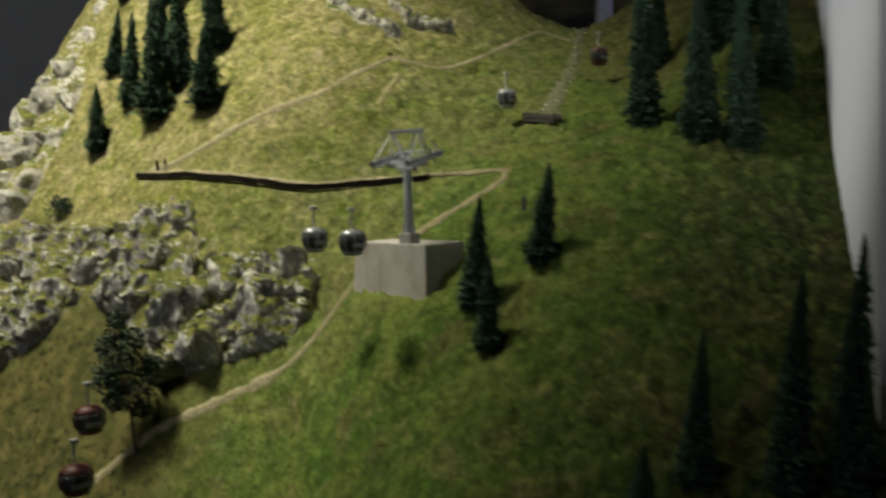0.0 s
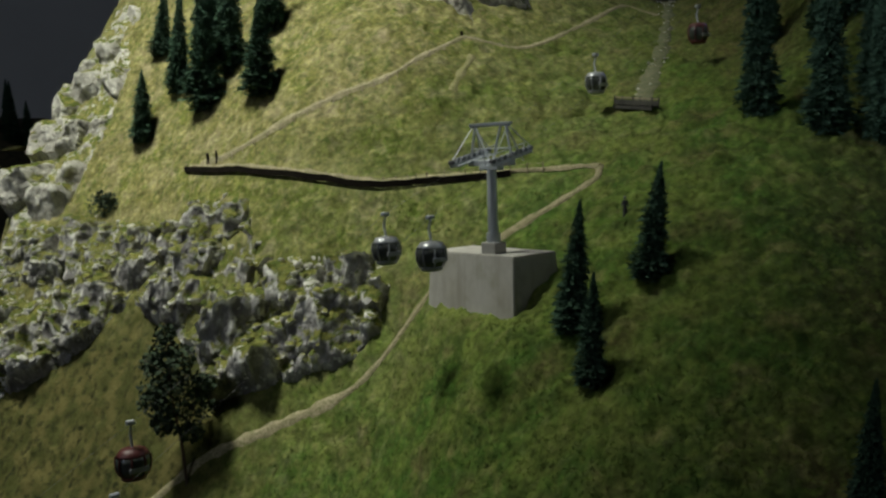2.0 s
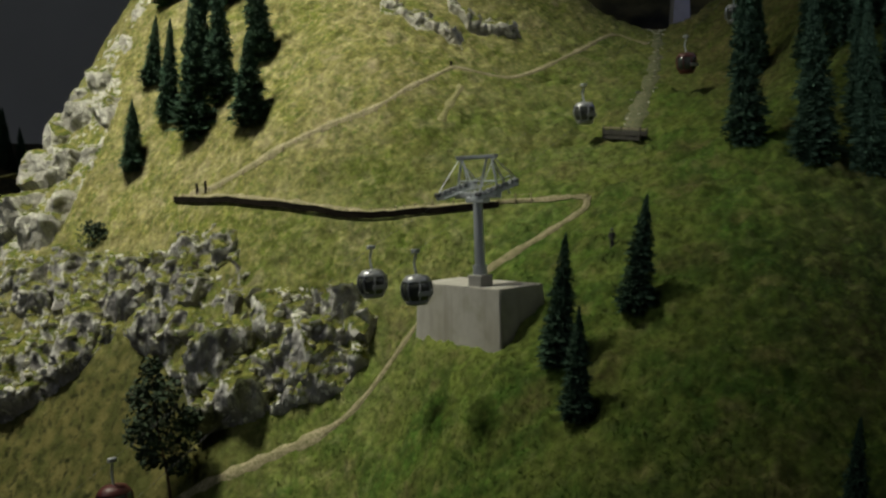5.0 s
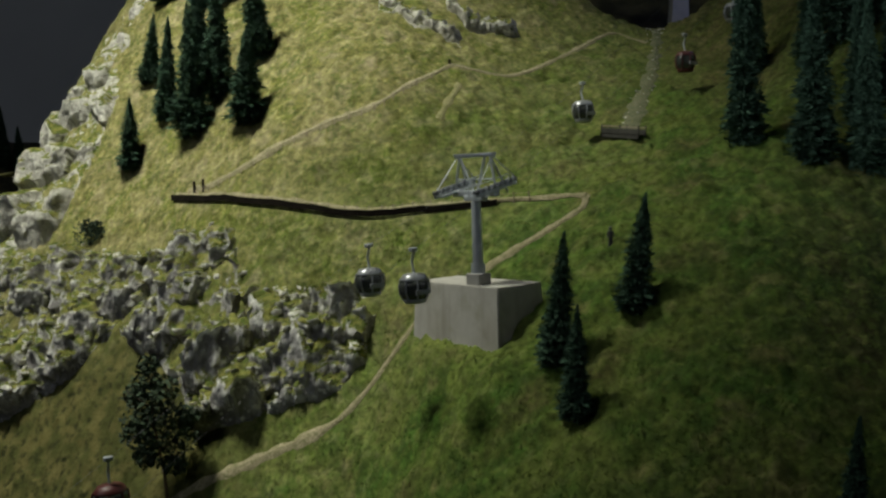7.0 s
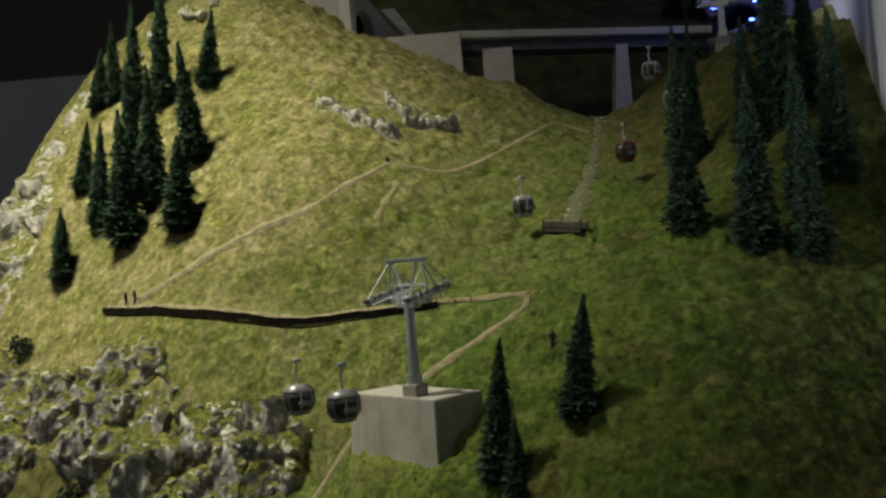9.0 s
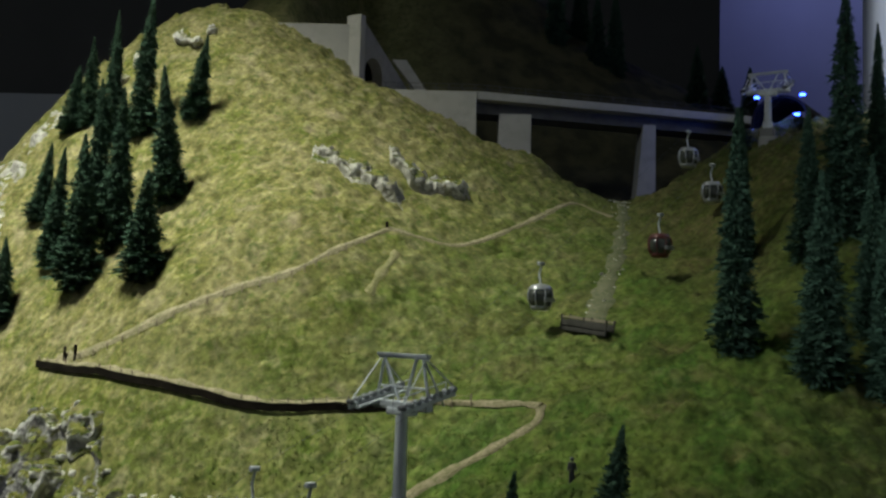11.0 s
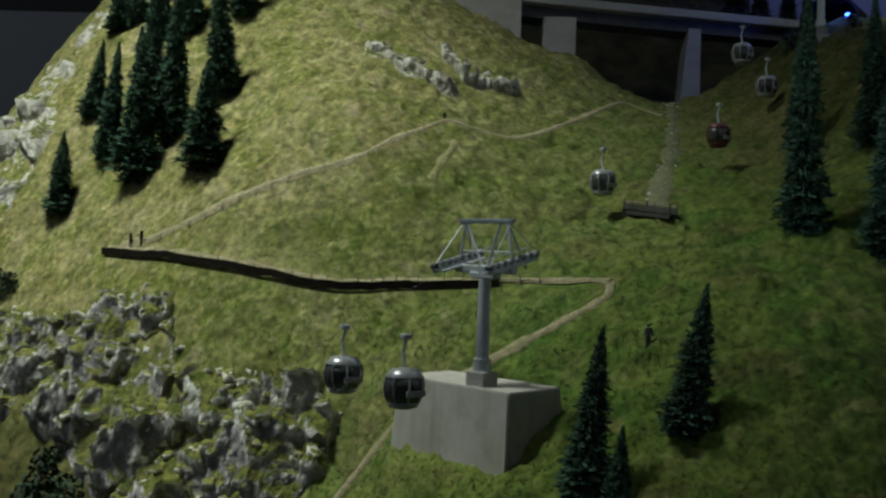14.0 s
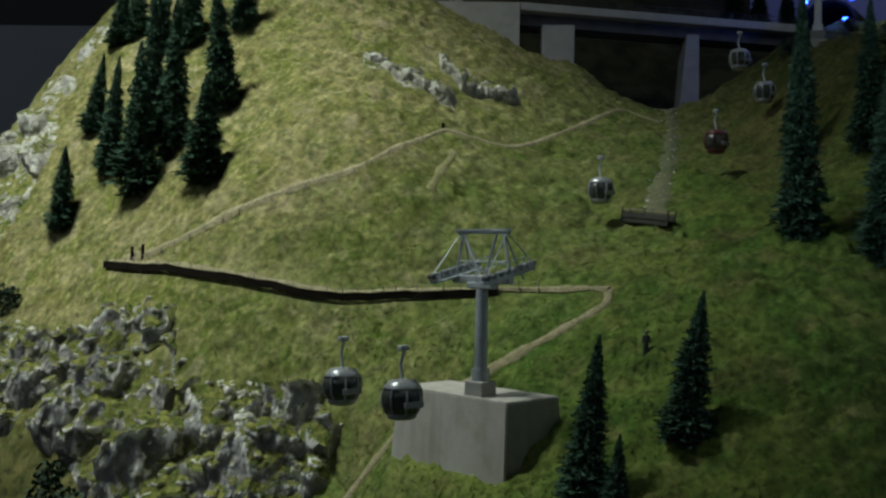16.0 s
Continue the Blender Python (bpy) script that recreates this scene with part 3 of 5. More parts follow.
def pylon(x, y, z, tall, turn, slope, label, steel=STEEL):
    """A steel mast with crossarm, two sheave beams along the rope and a maintenance frame on top. slope: the rope's fall, degrees."""
    thing = new("lift_pylon")
    thing.matrix_world = pose(x, y, z, 0, 0, turn)
    arm = tall * 0.69
    bm = bmesh.new()
    rod(bm, (0, 0, 0.012), (0, 0, arm + 0.003), 0.0051, 0.0043, 16)
    rod(bm, (0, 0, 0.012), (0, 0, 0.022), 0.0066, 0.0066, 16)
    part("mast", bm, steel, thing, smooth=False)
    bm = bmesh.new()
    box(bm, -0.009, 0.009, -0.008, 0.008, 0, 0.013, None, 0.0012)
    part("foot", bm, CONCRETE_DARK, thing)
    bm = bmesh.new()
    box(bm, -0.028, 0.028, -0.0035, 0.0035, arm, arm + 0.006, None, 0.001)
    box(bm, -0.012, 0.012, -0.0045, 0.0045, arm - 0.004, arm + 0.001, None, 0.001)
    part("crossarm", bm, steel, thing)
    bm = bmesh.new()
    for s in (-1, 1):
        rod(bm, (s * 0.027, 0, arm + 0.004), (s * 0.020, 0, tall), 0.0011)
        rod(bm, (s * 0.026, -0.016, arm + 0.004), (s * 0.020, 0, tall), 0.0008)
    rod(bm, (-0.026, 0, tall), (0.026, 0, tall), 0.0015)
    box(bm, -0.026, 0.026, -0.0022, 0.0022, tall + 0.0008, tall + 0.0020)
    rod(bm, (-0.002, 0, arm + 0.004), (-0.014, 0, tall), 0.0011)
    rod(bm, (0.002, 0, arm + 0.004), (0.020, 0, tall), 0.0010)
    rod(bm, (-0.023, 0, arm + 0.016), (0.023, 0, arm + 0.016), 0.0007)
    part("top_frame", bm, steel, thing)
    for s in (-1, 1):
        bm = bmesh.new()
        for end in (-0.026, 0.026):
            lift = end * math.tan(radians(slope))
            rod(bm, (s * 0.023, 0, tall - 0.001), (s * 0.027, end, arm + 0.010 + lift), 0.0005, None, 6)
            rod(bm, (s * 0.018, end, arm + 0.006 + lift), (s * 0.018, end, arm + 0.014 + lift), 0.0005, None, 6)
        rise = 0.026 * math.tan(radians(slope))
        rod(bm, (s * 0.018, -0.026, arm + 0.014 - rise), (s * 0.018, 0.026, arm + 0.014 + rise), 0.0005, None, 6)
        part("guard_rail", bm, steel, thing)
    tip = pose(0, 0, 0, slope, 0, 0)
    for s in (-1, 1):
        bm = bmesh.new()
        box(bm, s * 0.027 - 0.0012, s * 0.027 + 0.0012, -0.027, 0.027, -0.001, 0.003, None, 0.0004)
        box(bm, s * 0.027 - s * 0.007, s * 0.027 - s * 0.003, -0.024, 0.024, -0.001, 0.0005, None, 0.0002)
        beam = part("sheave_beam", bm, steel, thing)
        beam.matrix_local = Matrix.Translation((0, 0, arm + 0.006)) @ tip
        for k in range(8):
            bm = bmesh.new()
            at = -0.0252 + 0.0072 * k
            rod(bm, (s * 0.027 - 0.0025, at, 0.004), (s * 0.027 + 0.0025, at, 0.004), 0.0021, None, 14)
            rod(bm, (s * 0.027 - 0.0032, at, 0.004), (s * 0.027 + 0.0032, at, 0.004), 0.0012, None, 8)
            part("sheave", bm, GREY_RUBBER if k < 7 else DARK_STEEL, beam)
    return tagged(thing, label, "pylon", "lift pylons")


pylon(-0.052, 1.113, 1.2600, 0.122, 137, -13, "grey steel cable lift pylon on a concrete foundation")
pylon(0.392, 1.7, 1.664, 0.088, 150, -22, "pale steel cable lift pylon on the ridge", LIT_STEEL)
bm = bmesh.new()
box(bm, -0.012, 0.04, -0.012, 0.02, -0.05, 0.0, None, 0.002)
ridge_block = part("concrete_foundation", bm, CONCRETE)
ridge_block.matrix_world = pose(0.392, 1.7, 1.665, 0, 0, -15)
tagged(ridge_block, "low pale concrete foundation block on the ridge", "foundation")

# ---- ropes and cabins ----
GLASS = material("tinted_cabin_glass", ((0.05, 0.055, 0.05), (0.075, 0.08, 0.07)), (60, 300), 0.2)
RED = material("red_enamel", ((0.085, 0.018, 0.018), (0.11, 0.026, 0.024)), (60, 300), 0.45)
GREY = material("silver_enamel", ((0.32, 0.33, 0.35), (0.40, 0.41, 0.43)), (60, 300), 0.3, 0.3)


def ring(bm, r, z, sides=16, squash=0.86):
    return [bm.verts.new((r * math.cos(math.tau * k / sides), squash * r * math.sin(math.tau * k / sides), z)) for k in range(sides)]


def lathe(profile, sides=16):
    bm = bmesh.new()
    rows = [ring(bm, r, z, sides) for r, z in profile]
    for a, b in zip(rows, rows[1:]):
        for k in range(sides):
            bm.faces.new((a[k], a[(k + 1) % sides], b[(k + 1) % sides], b[k]))
    bm.faces.new(rows[0][::-1]), bm.faces.new(rows[-1])
    return bm


def cabin(x, y, z, paint, label, turn=45):
    """A rounded gondola cabin whose middle is at (x, y, z), with door posts, roof, floor, hanger and grip."""
    thing = new("gondola_cabin")
    thing.matrix_world = pose(x, y, z, 0, 0, turn) @ Matrix.Diagonal((1.14, 1.14, 1.14, 1))
    part("window_band", lathe([(0.0095, -0.008), (0.0118, -0.003), (0.0122, 0.002), (0.0112, 0.0065)]), GLASS, thing, smooth=True)
    part("floor_pan", lathe([(0.006, -0.0115), (0.0085, -0.0108), (0.0098, -0.0078), (0.0094, -0.0074)]), paint, thing, smooth=True)
    part("roof", lathe([(0.0116, 0.006), (0.0114, 0.0072), (0.0085, 0.0105), (0.003, 0.0115)]), paint, thing, smooth=True)
    for k in range(8):
        bm = bmesh.new()
        a = math.tau * (k + 0.5) / 8
        c, s = math.cos(a), 0.86 * math.sin(a)
        pts = [(0.0098, -0.0078), (0.0121, -0.003), (0.0125, 0.002), (0.0115, 0.0065)]
        for (r0, z0), (r1, z1) in zip(pts, pts[1:]):
            rod(bm, (r0 * c, r0 * s, z0), (r1 * c, r1 * s, z1), 0.0007, None, 5)
        part("post", bm, paint, thing)
    bm = bmesh.new()
    rod(bm, (0, 0, 0.011), (0.0, 0.002, 0.020), 0.0009)
    rod(bm, (0, 0.002, 0.020), (0.0, -0.001, 0.0285), 0.0009)
    part("hanger", bm, STEEL, thing)
    bm = bmesh.new()
    box(bm, -0.003, 0.003, -0.002, 0.002, 0.0275, 0.0305, None, 0.0006)
    part("grip", bm, STEEL, thing)
    bm = bmesh.new()
    box(bm, -0.007, 0.007, -0.0108, -0.0098, -0.004, -0.0005, None, 0.0003)
    part("ski_rack", bm, GREY, thing)
    return tagged(thing, label, "gondola", "gondola cabins")


GREYS, REDS = "silver grey gondola cabin with dark windows hanging from the rope", "dark red gondola cabin with dark windows hanging from the rope"
FAR_LINE = [(-0.336, 0.93, 1.122, RED, REDS), (-0.149, 1.08, 1.271, GREY, GREYS), (0.066, 1.37, 1.434, GREY, GREYS), (0.268, 1.62, 1.621, GREY, GREYS)]
NEAR_LINE = [(-0.321, 0.86, 1.088, RED, REDS), (-0.103, 1.03, 1.27, GREY, GREYS), (0.199, 1.45, 1.495, RED, REDS), (0.285, 1.57, 1.571, GREY, GREYS)]
for line in (FAR_LINE, NEAR_LINE):
    for x, y, z, paint, label in line:
        cabin(x, y, z, paint, label)


def rope(points):
    """A steel rope of straight runs through the points."""
    bm = bmesh.new()
    for a, b in zip(points, points[1:]):
        rod(bm, a, b, 0.00012, None, 5)
    return tagged(part("lift_rope", bm, DARK_STEEL), "thin dark steel haul rope of the cable lift", "rope", "haul ropes")


HANG = 0.033
rope([(-0.62, 0.68, 0.93)] + [(x, y, z + HANG) for x, y, z, *_ in FAR_LINE[:2]] + [(-0.0717, 1.1314, 1.352)] + [(x, y, z + HANG) for x, y, z, *_ in FAR_LINE[2:]] + [(0.368, 1.713, 1.724), (0.5, 1.95, 1.80)])
rope([(-0.60, 0.63, 0.89)] + [(x, y, z + HANG) for x, y, z, *_ in NEAR_LINE[:2]] + [(-0.0323, 1.0946, 1.352)] + [(x, y, z + HANG) for x, y, z, *_ in NEAR_LINE[2:]] + [(0.415, 1.687, 1.724), (0.55, 1.92, 1.80)])

# ---- railway: retaining wall, bridge and tunnel portal ----
bm = bmesh.new()
box(bm, -0.22, 0.0035, 1.895, 1.99, 1.55, 1.7655, None, 0.001)
tagged(part("retaining_wall", bm, CONCRETE), "smooth grey concrete retaining wall of the railway", "wall")
bm = bmesh.new()
box(bm, 0.039, 0.09, 1.91, 1.975, 1.55, 1.7345, None, 0.001)
tagged(part("bridge_abutment", bm, CONCRETE), "square grey concrete abutment pillar under the bridge", "pillar")
bridge = new("railway_bridge")
bridge.matrix_world = Matrix.Translation((0.004, 1.897, 1.7545)) @ Matrix.Rotation(radians(7), 4, "Z") @ Matrix.Rotation(radians(2.2), 4, "Y") @ Matrix.Translation((0, 0, -1.76))
bm = bmesh.new()
box(bm, 0.0, 0.60, 0.0, 0.093, 1.7595, 1.772, None, 0.001)
part("deck", bm, CONCRETE, bridge)
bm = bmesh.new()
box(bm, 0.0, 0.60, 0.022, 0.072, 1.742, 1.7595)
part("girder", bm, CONCRETE_SHADED, bridge)
tagged(bridge, "grey concrete railway bridge over the gully", "bridge")
bm = bmesh.new()
pier = [(0.272, 0), (0.291, 0), (0.293, -0.2), (0.255, -0.2)]
vs = [[bm.verts.new((x, y, 1.730 + z)) for x, z in pier] for y in (1.945, 1.995)]
bm.faces.new(vs[0]), bm.faces.new(vs[1][::-1])
for i in range(4):
    bm.faces.new((vs[0][i], vs[1][i], vs[1][(i + 1) % 4], vs[0][(i + 1) % 4]))
bmesh.ops.recalc_face_normals(bm, faces=bm.faces)
tagged(part("bridge_pier", bm, CONCRETE), "tapered grey concrete pier under the railway bridge", "pier")
bm = bmesh.new()
box(bm, -0.42, -0.183, 1.92, 1.945, 1.6, 1.8755, None, 0.001)
tagged(part("portal_wing_wall", bm, CONCRETE), "smooth grey concrete wing wall beside the tunnel", "wall")


# portal face with its arched mouth, set square to the track
def portal():
    thing = new("tunnel_portal")
    thing.matrix_world = pose(-0.181, 1.92, -0.0065, 0, 0, 62)
    bm = bmesh.new()
    outer = [(0.0, 1.72), (0.0, 1.893), (0.010, 1.886), (0.085, 1.842), (0.17, 1.79), (0.17, 1.72)]
    arch = [(0.010, 1.72)] + [(0.036 - 0.026 * math.cos(math.pi * k / 12), 1.808 + 0.028 * math.sin(math.pi * k / 12)) for k in range(13)] + [(0.062, 1.72)]
    loop = [bm.verts.new((u, 0, z)) for u, z in arch[::-1]] + [bm.verts.new((u, 0, z)) for u, z in outer]
    face = bm.faces.new(loop)
    grown = bmesh.ops.extrude_face_region(bm, geom=[face])["geom"]
    bmesh.ops.translate(bm, vec=(0, 0.02, 0), verts=[g for g in grown if isinstance(g, bmesh.types.BMVert)])
    bmesh.ops.recalc_face_normals(bm, faces=bm.faces)
    part("face", bm, CONCRETE_DARK, thing)
    bm = bmesh.new()
    box(bm, -0.010, 0.004, -0.003, 0.024, 1.6, 1.896, None, 0.001)
    part("corner_post", bm, CONCRETE, thing)
    # near-black lining: the tunnel's darkness is painted rather than left to the lamps
    bm = bmesh.new()
    rows = [[bm.verts.new((0.036 - 0.0265 * math.cos(math.pi * k / 12), y, 1.808 + 0.0285 * math.sin(math.pi * k / 12))) for k in range(13)] for y in (0.02, 0.2)]
    for k in range(12):
        bm.faces.new((rows[0][k], rows[1][k], rows[1][k + 1], rows[0][k + 1]))
    bm.faces.new(rows[1])
    part("tunnel_lining", bm, TIMBER, thing, "unlit tunnel lining")
    return tagged(thing, "grey concrete tunnel portal with a dark arched mouth", "tunnel portal")


portal()
bm = bmesh.new()
vs = [bm.verts.new(v) for v in ((-0.146, 2.09, 1.866), (-0.121, 2.09, 1.866), (-0.076, 2.09, 1.80), (-0.094, 2.09, 1.80), (-0.146, 2.105, 1.866), (-0.121, 2.105, 1.866), (-0.076, 2.105, 1.80), (-0.094, 2.105, 1.80))]
for f in ((0, 1, 2, 3), (4, 7, 6, 5), (0, 4, 5, 1), (1, 5, 6, 2), (2, 6, 7, 3), (3, 7, 4, 0)):
    bm.faces.new([vs[k] for k in f])
bmesh.ops.recalc_face_normals(bm, faces=bm.faces)
tagged(part("portal_slope_wall", bm, CONCRETE), "sloping grey concrete wall beyond the tunnel mouth", "wall")

# railing along the track
railing = new("bridge_railing")
for k in range(30):
    bm = bmesh.new()
    x = -0.14 + 0.02 * k
    y = 1.9 + 0.123 * max(0, x)
    drop = 0.0055 + 0.0384 * max(0, x)
    rod(bm, (x, y, 1.769 - drop), (x, y, 1.783 - drop), 0.0006, None, 5)
    part("post", bm, DARK_STEEL, railing)
for z in (1.7715, 1.7775):
    bm = bmesh.new()
    rod(bm, (-0.145, 1.9, z), (0.0, 1.9, z), 0.0004, None, 5)
    rod(bm, (0.0, 1.9, z), (0.445, 1.955, z - 0.0171), 0.0004, None, 5)
    part("rail", bm, DARK_STEEL, railing)
tagged(railing, "thin dark steel railing along the railway bridge", "railing")

# ---- paths, dressed along the slope ----
def ribbon(name, points, width, mat, label, category, lift=0.0016, level=0.0, ends=(1.0, 1.0)):
    """A strip dressed along the ground; level 1 keeps it flat across, 0 lets it follow the slope."""
    line = smooth_line(points)
    rng = random.Random(len(points) * 7 + int(width * 1e5))
    verts, faces = [], []
    for k, p in enumerate(line):
        d = (line[min(k + 1, len(line) - 1)] - line[max(k - 1, 0)]).normalized()
        side = Vector((-d.y, d.x))
        f = k / (len(line) - 1)
        w = width * (ends[0] * (1 - f) + ends[1] * f) * (0.75 + 0.8 * noise.noise((p.x * 55, p.y * 55, 3)) + 0.2 * rng.random())
        mid = height(p.x, p.y)
        for f in (-0.5, -0.4, 0, 0.4, 0.5):
            q = p + side * w * (f + 0.12 * noise.noise((p.x * 90, p.y * 90, 4 * f)) if abs(f) > 0.3 else f)
            z = height(q.x, q.y) * (1 - level) + mid * level
            verts.append((q.x, q.y, z + lift - (0.0025 if abs(f) > 0.45 else 0) + 0.0006 * noise.noise((q.x * 150, q.y * 150, 1))))
        if k:
            n = 5 * k
            faces += [(n - 5 + i, n - 4 + i, n + 1 + i, n + i) for i in range(4)]
    return tagged(mesh_object(name, verts, faces, mat), label, category, kind="structure")


ribbon("path_lower", LOWER, 0.0066, SOIL, "pale trodden gravel footpath down the lush slope", "path", 0.0018, 0.0, (1.5, 1.15))
ribbon("path_terrace", TERRACE, 0.0078, SOIL, "pale trodden footpath along the timber-edged terrace", "path", 0.0030, 0.4)
ribbon("path_upper", UPPER, 0.0088, SOIL, "pale trodden footpath climbing the dry meadow", "path", 0.0012, 0.0, (0.8, 0.9))
STREAM = material("stream_gravel", ((0.10, 0.11, 0.045), (0.155, 0.15, 0.085), (0.06, 0.08, 0.025)), (60, 200), 0.8, 0, 0.8, 400)
ribbon("stream_bed", GULLY, 0.017, STREAM, "pale gravel stream bed in the gully", "stream", 0.0014, 0.0, (1.7, 0.5))

THIN_TURF = material("thin_turf", ((0.17, 0.165, 0.058), (0.25, 0.225, 0.11), (0.12, 0.13, 0.035)), (70, 260), 0.95, 0, 0.6, 500)
ribbon("bare_scar", SCAR, 0.016, THIN_TURF, "bare earth scar in the meadow", "ground", 0.0011, 0.0, (0.6, 1.1))

# timber edging that carries the terrace
edging = new("terrace_edging")
line = smooth_line(TERRACE[:12], 0.011)
for k, (a, b) in enumerate(zip(line, line[1:])):
    d = (b - a).normalized()
    side = Vector((d.y, -d.x)) * 0.0054
    bm = bmesh.new()
    p, q = a + side, b + side
    za, zb = height(a.x, a.y) + 0.0030 + 0.0022 * noise.noise((a.x * 150, 0, 0)), height(b.x, b.y) + 0.0030 + 0.0022 * noise.noise((b.x * 150, 0, 0))
    for j in range(3):
        m = Matrix.Translation(((p.x + q.x) / 2, (p.y + q.y) / 2, (za + zb) / 2 - 0.0018 - 0.0022 * j)) @ Vector((q.x - p.x, q.y - p.y, zb - za)).to_track_quat("X", "Z").to_matrix().to_4x4()
        box(bm, -(q - p).length / 2 - 0.0003, (q - p).length / 2 + 0.0003, -0.001, 0.001, -0.00145, 0.00145, m)
    part("board", bm, TIMBER, edging)
tagged(edging, "dark timber boards edging the footpath terrace", "edging")


def fence(points, gap, tall, label, offset=0.0):
    thing = new("path_fence")
    line = smooth_line(points, gap)
    tops = []
    for k, p in enumerate(line):
        d = (line[min(k + 1, len(line) - 1)] - line[max(k - 1, 0)]).normalized()
        q = p + Vector((d.y, -d.x)) * offset
        z = height(q.x, q.y)
        bm = bmesh.new()
        rod(bm, (q.x, q.y, z - 0.003), (q.x, q.y, z + tall), 0.0006, None, 5)
        part("post", bm, PALE_TIMBER, thing)
        tops.append((q.x, q.y, z + tall * 0.85))
    for drop in (0,):
        bm = bmesh.new()
        for a, b in zip(tops, tops[1:]):
            rod(bm, (a[0], a[1], a[2] - drop), (b[0], b[1], b[2] - drop), 0.0002, None, 4)
        part("rail", bm, PALE_TIMBER, thing)
    return tagged(thing, label, "fence", "path fences")


fence(TERRACE[:13], 0.016, 0.012, "thin weathered timber fence along the terrace path", 0.003)
fence(UPPER[:9], 0.016, 0.008, "thin weathered timber fence along the upper path", 0.005)
for x, y, tall in ((-0.426, 1.426, 0.013), (-0.411, 1.416, 0.014), (-0.097, 1.486, 0.0055)):
    bm = bmesh.new()
    rod(bm, (x, y, height(x, y) - 0.004), (x, y, height(x, y) + tall), 0.0018, 0.0016, 8)
    rod(bm, (x, y, height(x, y) + tall), (x, y, height(x, y) + tall + 0.0008), 0.0021, 0.001, 8)
    tagged(part("gate_post", bm, TIMBER), "stout dark timber gate post on the footpath", "post", "gate posts")

# footbridge over the stream
footbridge = new("footbridge")
footbridge.matrix_world = Matrix.Translation((0.110, 1.352, height(0.110, 1.352) + 0.006)) @ pose(0, 0, 0, 0, 6, -40) @ Matrix.Diagonal((0.86, 0.9, 0.95, 1))
GREY_TIMBER = material("grey_timber", ((0.045, 0.042, 0.036), (0.075, 0.07, 0.06)), (80, 300), 0.9, 0, 0.3, 600)
bm = bmesh.new()
for k in range(12):
    box(bm, -0.029 + 0.0049 * k, -0.0246 + 0.0049 * k, -0.008, 0.008, 0, 0.0014, None, 0.0002)
part("deck", bm, GREY_TIMBER, footbridge)
for s in (-1, 1):
    bm = bmesh.new()
    box(bm, -0.03, 0.03, s * 0.0075 - 0.001, s * 0.0075 + 0.001, -0.004, 0.0, None, 0.0003)
    part("beam", bm, GREY_TIMBER, footbridge)
    for z, tall in ((0.0015, 0.006), (0.009, 0.0016)):
        bm = bmesh.new()
        box(bm, -0.03, 0.03, s * 0.0082 - 0.0006, s * 0.0082 + 0.0006, z, z + tall, None, 0.0002)
        part("rail", bm, PALE_TIMBER if z > 0.008 else GREY_TIMBER, footbridge)
    for k in range(3):
        bm = bmesh.new()
        box(bm, -0.03 + 0.0292 * k, -0.0284 + 0.0292 * k, s * 0.008 - 0.001, s * 0.008 + 0.001, -0.003, 0.012, None, 0.0002)
        part("post", bm, GREY_TIMBER, footbridge)
tagged(footbridge, "small dark timber footbridge with rails over the stream bed", "footbridge")

# ---- rocks ----
def rock_mesh(name, seed, big, detail=3):
    """An angular weathered boulder of unit radius, cut by random planes and broken by crags."""
    rng = random.Random(seed)
    bm = bmesh.new()
    bmesh.ops.create_icosphere(bm, subdivisions=4 if big else detail, radius=1.0)
    cuts = []
    for k in range(9):
        n = Vector((rng.gauss(0, 1), rng.gauss(0, 1), rng.gauss(0, 1))).normalized()
        cuts.append((n, 0.45 + 0.35 * rng.random()))
    off = Vector((seed * 3.7, seed * 1.3, 0))
    for v in bm.verts:
        p = v.co.copy()
        for n, d in cuts:
            over = p.dot(n) - d
            if over > 0:
                p -= n * over
        crag = abs(noise.noise(p * 2.2 + off)) * 0.45 + abs(noise.noise(p * 4.5 + off)) * 0.22
        v.co = p * (1.12 - crag)
    me = bpy.data.meshes.new(name)
    bm.to_mesh(me)
    bm.free()
    me.materials.append(ROCK)
    return me


def crag_mesh(name, seed):
    """A broken block of unit size: flat facets cut at random, crumpled by weather."""
    rng = random.Random(seed)
    bm = bmesh.new()
    bmesh.ops.create_icosphere(bm, subdivisions=4, radius=1.0)
    off = Vector((seed * 2.1, seed * 0.7, seed * 1.9))
    cuts = [(Vector((rng.gauss(0, 1), rng.gauss(0, 1), rng.gauss(0, 1))).normalized(), rng.uniform(0.5, 0.95)) for _ in range(15)]
    for v in bm.verts:
        d = v.co.normalized()
        d = (d + 0.16 * noise.noise_vector(d * 2.3 + off)).normalized()
        p = d * min([1.15] + [c / d.dot(n) for n, c in cuts if d.dot(n) > 0.05])
        fold = abs(noise.noise(p * 2.6 + off))
        v.co = p * (0.9 + 0.34 * fold) + 0.13 * noise.noise_vector(p * 4.6 + off) + 0.06 * noise.noise_vector(p * 10 + off)
    me = bpy.data.meshes.new(name)
    bm.to_mesh(me)
    bm.free()
    me.shade_smooth()
    me.materials.append(ROCK)
    return me


CRAGS = [crag_mesh("rock", 31 + k) for k in range(8)]
PALE_ROCKS = [crag_mesh("rock", 53 + k) for k in range(8)]
for me in PALE_ROCKS:
    me.materials[0] = ROCK_PALE
rock_rng = random.Random(5)


